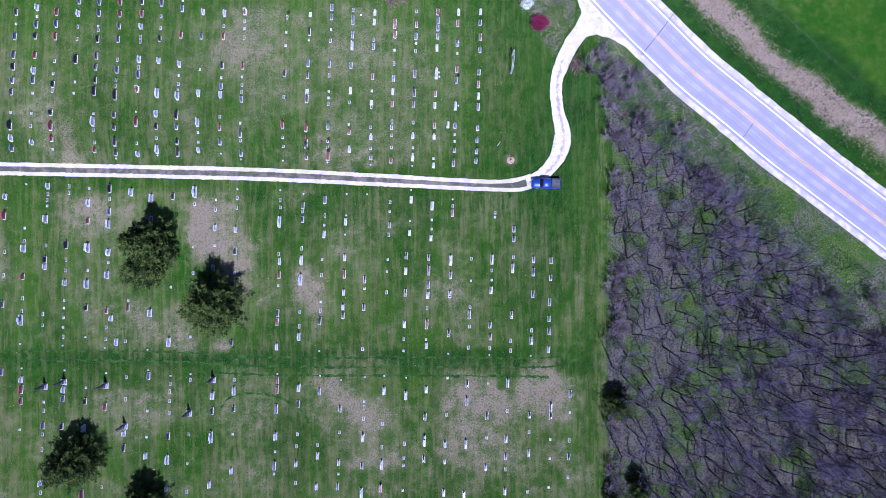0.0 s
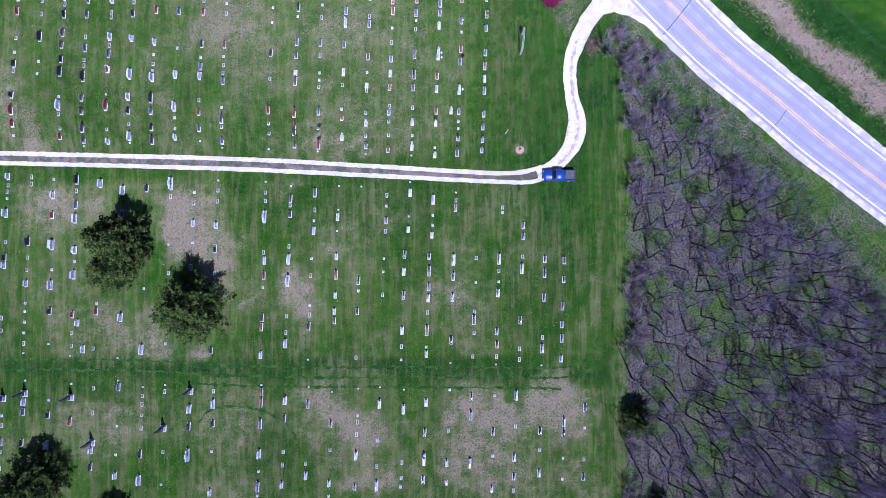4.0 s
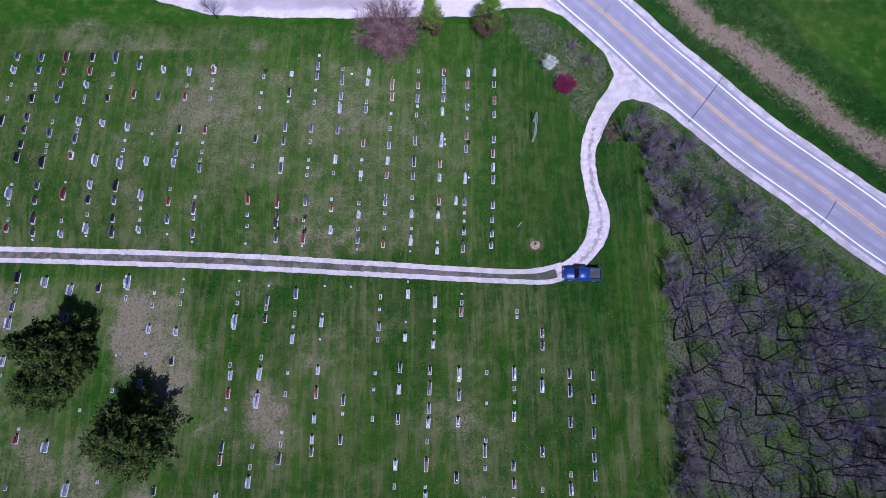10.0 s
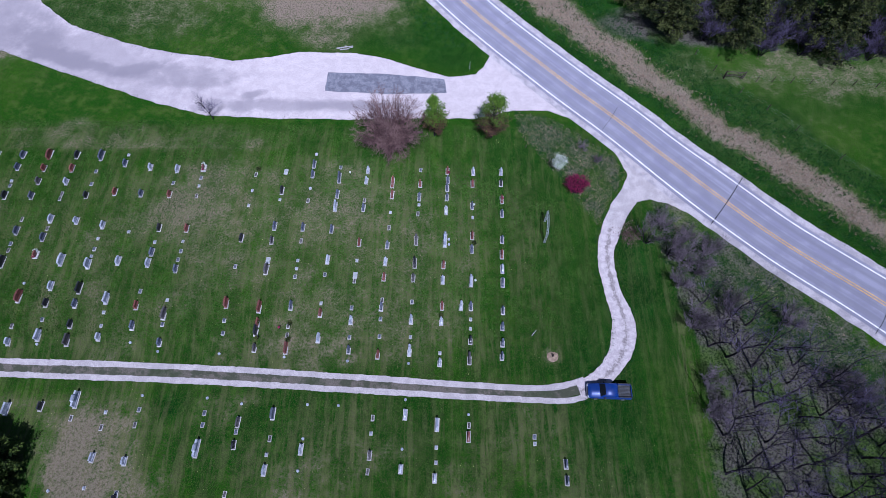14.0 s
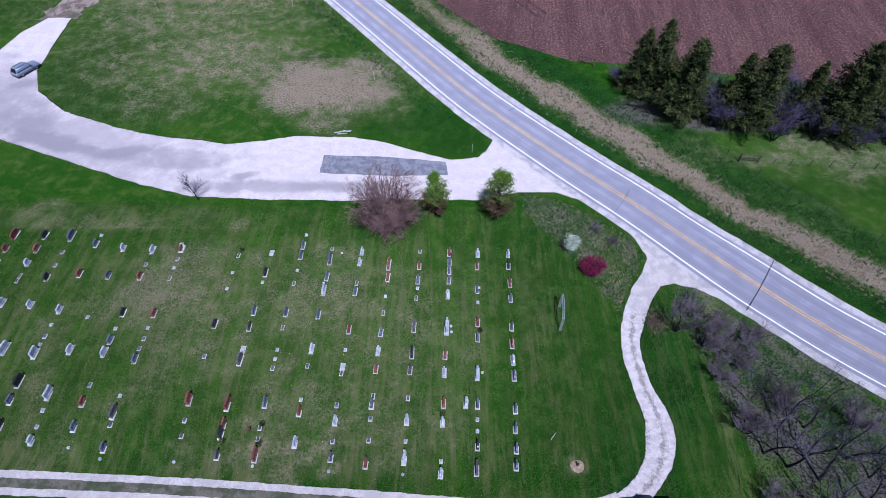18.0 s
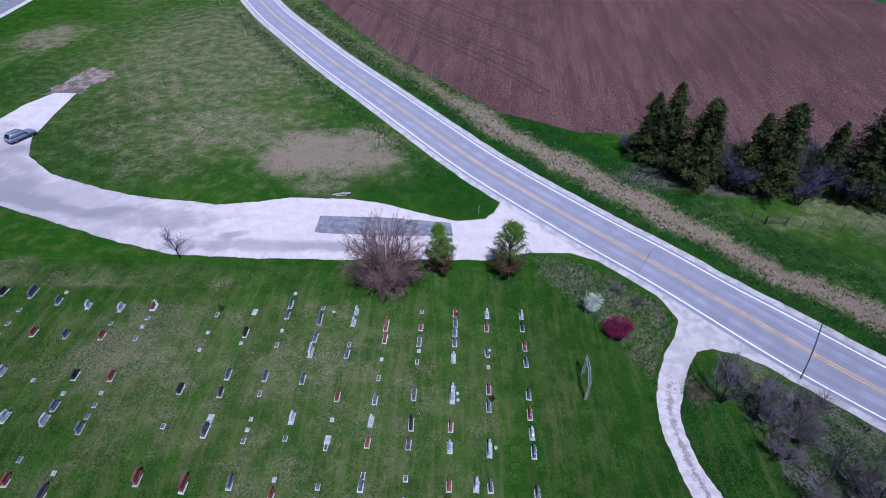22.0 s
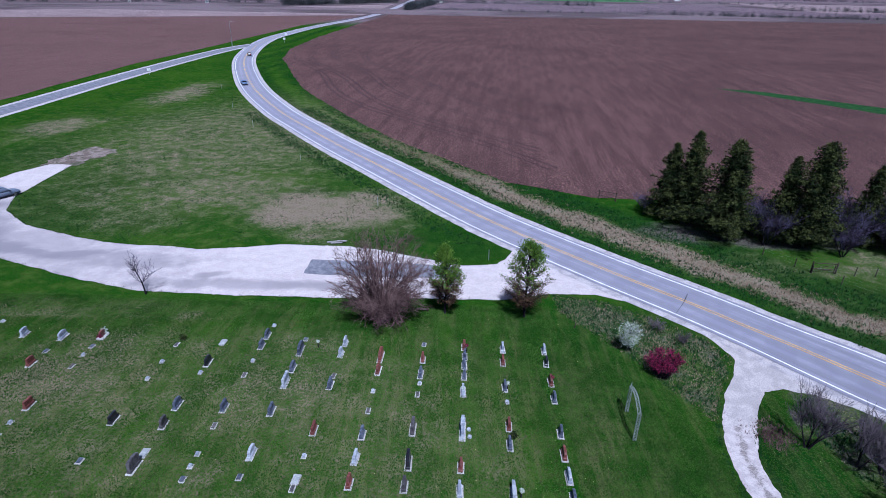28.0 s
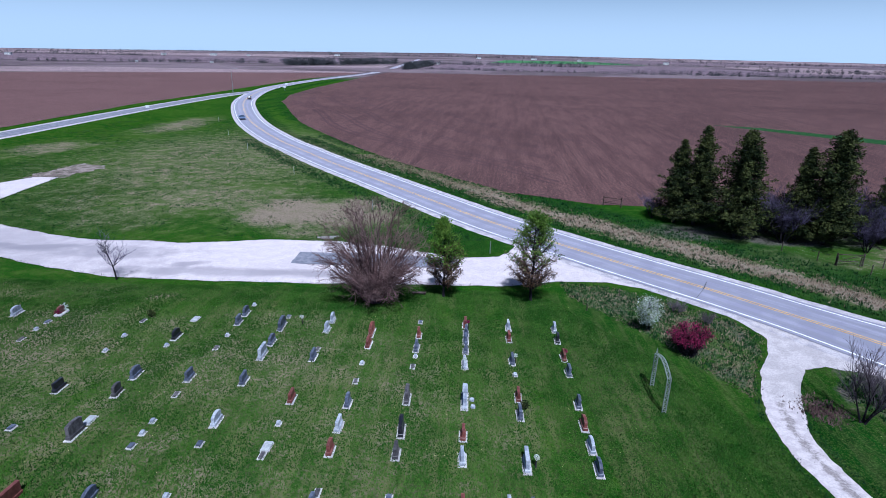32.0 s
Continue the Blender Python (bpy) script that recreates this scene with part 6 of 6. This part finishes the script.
for seq in (line, sorted(slope)):
    for (ax, ay), (bx, by) in zip(seq, seq[1:]):
        for z in (.4, .75, 1.1):
            wires.limb(Vector((ax, ay, z)), Vector((bx, by, z)), .0025, .0025)
part("fence_wire", mesh_of("fence_wire", wires.v, wires.f, STEEL), fence)


def gate(x, y, turn, length, label):
    t = thing("field_gate", label, "gate", "field gates", pose(x, y, 0, 0, 0, turn))
    for s in (0, length):
        k = Limbs()
        k.limb(Vector((s, 0, -.2)), Vector((s, 0, 1.6)), .1, .09, 8)
        part("gate_post", mesh_of("gate_post", k.v, k.f, WOOD), t)
    for z in (.55, 1.4):
        k = Limbs()
        k.limb(Vector((0, 0, z)), Vector((length, 0, z)), .055, .055, 6)
        part("rail", mesh_of("rail", k.v, k.f, WOOD), t)
    k = Limbs()
    k.limb(Vector((0, 0, .5)), Vector((length, 0, 1.4)), .04, .04, 6)
    part("brace", mesh_of("brace", k.v, k.f, WOOD), t)


gate(25.6, 104.6, -28, 2.9, "dark wooden brace fence end beside the tilled field")
gate(46.6, 77.4, -4, 3.1, "dark wooden brace fence end at the pasture corner")
bench = thing("bench", "small grey wooden bench between the trees", "bench", m=pose(-3.4, 65.6, 0))
part("seat", box_mesh("seat", WOOD, -.7, .7, -.2, .2, .42, .48, bevel=.01), bench)
for s in (-1, 1):
    part("leg", box_mesh("leg", WOOD, s * .55 - .05, s * .55 + .05, -.16, .16, -.1, .42), bench)
post("utility_post", "low dark utility post on the lawn", 13.0, 63.0, .7, .06, WOOD)
post("utility_post", "low dark utility post on the lawn", 17.2, 66.6, .8, .06, WOOD)
ring = thing("flower_bed", "round bare flower bed with a small dark post", "flower bed", m=pose(14.3, 30.6, ground_z(14.3, 30.6)))
part("soil", mesh_of("soil", [(0.75 * math.cos(i * .524), 0.75 * math.sin(i * .524), .03) for i in range(12)] + [(0, 0, .14)], [(i, (i + 1) % 12, 12) for i in range(12)], STRAW), ring)
part("stub", box_mesh("stub", WOOD, -.1, .1, -.1, .1, 0, .7, bevel=.02), ring)
fallen = thing("fallen_stick", "short pale stick lying on the lawn", "stick", m=pose(12.1, 33.6, ground_z(12.1, 33.6) + .04, 0, 90, 50))
part("stick", box_mesh("stick", CONCRETE, -.04, .04, -.04, .04, -.5, .5, bevel=.01), fallen)
logs = thing("log_pile", "bleached logs at the edge of the gravel lot", "log", m=pose(-16.4, 83.6, 0.1))
for i, (a, b) in enumerate((((-1.2, 0, .1), (1.6, .4, .25)), ((-.6, -.3, .1), (1.0, -.1, .12)), ((.2, .5, .1), (1.5, .0, .3)))):
    k = Limbs()
    k.limb(Vector(a), Vector(b), .11, .07, 7)
    part("log", mesh_of("log", k.v, k.f, CONCRETE), logs)


def sign(name, label, x, y, h, w, tall, turn, face):
    t = thing(name, label, "sign", m=pose(x, y, 0, 0, 0, turn))
    k = Limbs()
    k.limb(Vector((0, 0, -.2)), Vector((0, 0, h)), .05, .05, 6)
    part("pole", mesh_of("pole", k.v, k.f, STEEL), t)
    part("panel", box_mesh("panel", face, -w / 2, w / 2, -.05, -.02, h - tall, h, bevel=.004), t)


sign("road_sign", "small white sign beside the side road", -117.8, 239, 2.6, 1.3, 1.0, 20, WHITE)
sign("road_sign", "small white sign by the highway", -104, 386, 3.0, 1.4, 1.2, 10, WHITE)
sign("road_sign", "small white sign by the junction", -112, 420, 3.0, 1.4, 1.2, 10, WHITE)
for x, y in ((-8, 102), (-27, 128), (-46, 157), (-60, 182), (9, 82.4), (-75, 214)):
    post("marker_post", "thin pale marker post along the highway verge", x - 4.2, y - 3.2, 1.6, .05, STEEL, "post", "marker posts")
lamp_post = thing("street_lamp", "tall steel lamp post at the road junction", "lamp post", m=pose(-126, 355, 0, 0, 0, 0))
k = Limbs()
k.limb(Vector((0, 0, -.3)), Vector((0, 0, 13.5)), .16, .1, 8)
part("pole", mesh_of("pole", k.v, k.f, STEEL), lamp_post)
k = Limbs()
k.limb(Vector((0, 0, 13.4)), Vector((3.2, 0, 13.9)), .07, .05, 6)
part("arm", mesh_of("arm", k.v, k.f, STEEL), lamp_post)
part("head", box_mesh("head", STEEL, 2.9, 3.7, -.18, .18, 13.75, 13.95, bevel=.03), lamp_post)

# ---- rank grass on verges and ditch
def tufts(name, label, material, spots, seed, size):
    r, v, f = random.Random(seed), [], []
    for x, y in spots:
        z = ground_z(x, y)
        for _ in range(4):
            a, h = r.uniform(0, 6.28), size * r.uniform(.5, 1.3)
            dx, dy, w = math.cos(a), math.sin(a), size * .22
            px, py = x + r.uniform(-.2, .2), y + r.uniform(-.2, .2)
            k = len(v)
            v += [(px - dy * w, py + dx * w, z - .02), (px + dy * w, py - dx * w, z - .02), (px + dx * h * .6, py + dy * h * .6, z + h)]
            f.append((k, k + 1, k + 2))
    return tagged(new(name, mesh_of(name, v, f, material)), label, "grass", kind="stuff")


r = random.Random(17)
side_of = normals_of(highway)
reach = [i for i, p in enumerate(highway) if 20 < p.y < 175]


def beside(lo, hi, n):
    out = []
    for _ in range(n):
        i = r.choice(reach)
        q = highway[i] + side_of[i] * r.uniform(lo, hi) + Vector((r.uniform(-1, 1), r.uniform(-1, 1)))
        out.append((q.x, q.y))
    return out


clear = lambda spots: [q for q in spots if not inside(q[0], q[1], FIELD_EAST) and not inside(q[0], q[1], LOT_EDGE)]
tufts("dead_grass", "tall bleached dead grass in the roadside ditch", STRAW, [q for q in beside(8.4, 13.6, 9000) + beside(7.2, 15.5, 2500) if q[1] < 150 and noise.noise((q[0] * .25, q[1] * .25, 3)) > -.25], 1, .2)
tufts("verge_grass", "rank green grass along the highway", TUFT, clear(beside(6.0, 10, 5000) + beside(12, 19, 6000) + [q for q in beside(-9.5, -6.2, 4000) if q[1] > 84]), 2, .26)
spots = []
while len(spots) < 3000:
    x, y = r.uniform(11, 28), r.uniform(49, 71)
    if inside(x, y, VERGE):
        spots.append((x, y))
tufts("verge_weeds", "mixed weeds and dead grass on the corner verge", STRAW, spots[:1300], 3, .16)
tufts("verge_grass", "rank grass and weeds on the corner verge", TUFT, spots[1300:], 4, .22)
bramble = [(26.9 + r.gauss(0, .9), 48.6 + r.gauss(0, .9)) for _ in range(260)]
tufts("brambles", "reddish brown dead brambles at the tip of the wood", WILLOW, bramble, 5, .22)

# rough ground at the wood's northern tip
tip, pale = [], []
while len(tip) < 3200:
    x, y = r.uniform(29, 92), r.uniform(0, 54)
    if inside(x, y, WOOD_EDGE) and y > 43 - (x - 32) * 0.95:
        (tip if noise.noise((x * .3, y * .3, 2)) > -.15 else pale).append((x, y))
tufts("tip_grass", "rank dark weeds at the tip of the wood", TUFT, tip, 8, .26)
tufts("tip_weeds", "dead grass and brambles at the tip of the wood", STRAW, pale[:500], 9, .15)
# coarse grass on the island between the roads
coarse = []
for _ in range(22000):
    x, y = r.uniform(-112, 6), r.uniform(83, 215)
    if x > -117 and x < 4 - (y - 84) * .58 and not inside(x, y, LOT_EDGE) and noise.noise((x * .12, y * .12, 5)) > -.1:
        coarse.append((x, y))
coarse = [q for q in coarse if min((highway[i].x - q[0]) ** 2 + (highway[i].y - q[1]) ** 2 for i in range(0, len(highway), 6)) > 50]
tufts("coarse_grass", "coarse tufted grass on the island between the roads", TUFT, coarse, 10, .2)

edge = [Vector(q) for q in LOT_EDGE]
fringe = []
for a, b in zip(edge, edge[1:] + edge[:1]):
    for _ in range(int((b - a).length * 3)):
        q = a.lerp(b, r.random())
        fringe.append((q.x + r.gauss(0, .12), q.y + r.gauss(0, .12)))
for line_, half in ((drive, 1.5), (highway, 5.35)):
    ns = normals_of(line_)
    for _ in range(900 if half < 3 else 3500):
        i = r.randrange(len(line_))
        if -20 < line_[i].y < (180 if half > 3 else 52):
            q = line_[i] + ns[i] * (half * r.choice((-1, 1)) + r.gauss(0, .12))
            fringe.append((q.x, q.y))
fringe = [q for q in fringe if not (8 < q[0] < 24 and 68.5 < q[1] < 90) and not inside(q[0], q[1], APRON)]
tufts("edge_grass", "short grass creeping over the gravel edges", TUFT, fringe, 6, .16)

# short grass standing in the lawn of the northern plots
def lawn_blades(x0, x1, y0, y1, per, seed):
    g = np.random.default_rng(seed)
    n = int((x1 - x0) * (y1 - y0) * per)
    px, py = g.uniform(x0, x1, n), g.uniform(y0, y1, n)
    # thinner where the turf is worn
    thick = 0.5 + 0.28 * np.sin(px * 0.31 + 1.7 * np.sin(py * 0.17)) + 0.28 * np.sin(py * 0.37 + 1.3 * np.sin(px * 0.23))
    keep = (thick > g.uniform(-0.6, 0.9, n)) & (px < 21.5 - np.clip(py - 46, 0, 99) * 0.62) & (np.abs(py - (28.3 - px * 0.037)) > 1.6)
    keep &= py < 67.2 + 0.33 * np.clip(-38 - px, 0, 99)
    px, py = px[keep], py[keep]
    n = len(px)
    a, h, w = g.uniform(0, 6.283, n), g.uniform(.07, .16, n), g.uniform(.03, .065, n)
    dx, dy = np.cos(a) * w, np.sin(a) * w
    lx, ly = g.normal(0, .035, n), g.normal(0, .035, n)
    pz = land(px, py) - 0.01
    v = np.stack([np.stack([px - dx, py - dy, pz], 1), np.stack([px + dx, py + dy, pz], 1), np.stack([px + lx, py + ly, pz + h], 1)], 1).reshape(-1, 3)
    me = bpy.data.meshes.new("lawn_grass")
    me.vertices.add(3 * n)
    me.vertices.foreach_set("co", v.ravel())
    me.loops.add(3 * n)
    me.loops.foreach_set("vertex_index", np.arange(3 * n))
    me.polygons.add(n)
    me.polygons.foreach_set("loop_start", np.arange(0, 3 * n, 3))
    me.materials.append(BLADES)
    me.update(calc_edges=True)
    tagged(new("lawn_grass", me), "short green grass standing in the graveyard lawn", "grass", kind="stuff")


lawn_blades(-70, 22, 33, 68, 150, 77)

# ---- far distance: tree lines, farmsteads
def far_trees(name, label, x0, x1, y0, y1, n, h, seed):
    """A far hedge or grove: many small branching clumps."""
    rr, k = random.Random(seed), Limbs()
    heart = [rr.random() for _ in range(max(3, n // 14))]
    for _ in range(n):
        t = rr.choice(heart) + rr.gauss(0, .025) if rr.random() < .45 else rr.random()
        x, y, hh = x0 + (x1 - x0) * t + rr.gauss(0, 3), y0 + (y1 - y0) * t + rr.gauss(0, 4), h * rr.uniform(.35, 1.0)
        g = ground_z(x, y)
        k.limb(Vector((x, y, g - .3)), Vector((x, y, g + hh * .5)), .25, .15)
        for _ in range(26):
            c = Vector((x + rr.gauss(0, hh * .22), y + rr.gauss(0, hh * .22), g + hh * rr.uniform(.08, .95)))
            leaf(k.v, k.f, rr, c, hh * .2)
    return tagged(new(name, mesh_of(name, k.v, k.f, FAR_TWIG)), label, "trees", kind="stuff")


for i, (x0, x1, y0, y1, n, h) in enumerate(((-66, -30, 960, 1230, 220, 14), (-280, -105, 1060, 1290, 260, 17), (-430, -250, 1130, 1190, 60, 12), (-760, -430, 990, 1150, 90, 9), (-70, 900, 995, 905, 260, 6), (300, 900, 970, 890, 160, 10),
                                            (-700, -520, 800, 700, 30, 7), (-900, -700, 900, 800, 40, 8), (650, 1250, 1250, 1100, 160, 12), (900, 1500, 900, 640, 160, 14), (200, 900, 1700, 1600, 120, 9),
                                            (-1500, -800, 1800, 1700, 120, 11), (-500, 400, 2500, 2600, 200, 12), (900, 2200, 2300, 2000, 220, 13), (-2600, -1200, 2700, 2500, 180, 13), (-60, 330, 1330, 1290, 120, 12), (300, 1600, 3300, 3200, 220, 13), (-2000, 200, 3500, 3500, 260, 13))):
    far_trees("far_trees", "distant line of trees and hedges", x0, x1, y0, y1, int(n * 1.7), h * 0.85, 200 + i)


def farmhouse(x, y, w, d, h, turn):
    t = thing("farm_building", "distant white farm building with grey roof", "building", "farm buildings", pose(x, y, ground_z(x, y), 0, 0, turn))
    part("wall", box_mesh("wall", WHITE, -w / 2, w / 2, -d / 2, d / 2, -.2, h), t)
    part("roof", mesh_of("roof", [(-w / 2 - .4, -d / 2 - .4, h), (w / 2 + .4, -d / 2 - .4, h), (w / 2 + .4, d / 2 + .4, h), (-w / 2 - .4, d / 2 + .4, h), (-w / 2 - .4, 0, h + d * .35), (w / 2 + .4, 0, h + d * .35)],
                              [(0, 1, 5, 4), (2, 3, 4, 5), (0, 4, 3), (1, 2, 5), (0, 3, 2, 1)], ROOF), t)
    for i in (-1, 0, 1):
        part("window", box_mesh("window", GLASS, i * w * .3 - .6, i * w * .3 + .6, -d / 2 - .03, -d / 2 + .02, h * .35, h * .7), t)


for x, y, w, d, h, turn in ((-650, 800, 12, 8, 4, 30), (-668, 815, 8, 6, 5, 30), (-560, 1080, 9, 7, 4, 20), (-440, 1120, 12, 7, 4, 10), (-18, 1330, 16, 5, 6, 0), (-900, 1900, 30, 14, 8, 10), (-760, 1950, 40, 16, 8, 0), (-650, 1960, 22, 12, 7, 15),
                            (-430, 2350, 40, 16, 8, 0), (120, 2200, 30, 14, 9, 0), (330, 2250, 40, 14, 8, 0), (480, 2150, 26, 12, 8, 0), (700, 1900, 34, 14, 8, 0), (1150, 1250, 26, 12, 7, 0), (1320, 1150, 30, 14, 7, 0), (-1100, 1500, 30, 14, 8, 0)):
    far = 0.5
    farmhouse(x, y, w * far, d * far, h * far, turn)
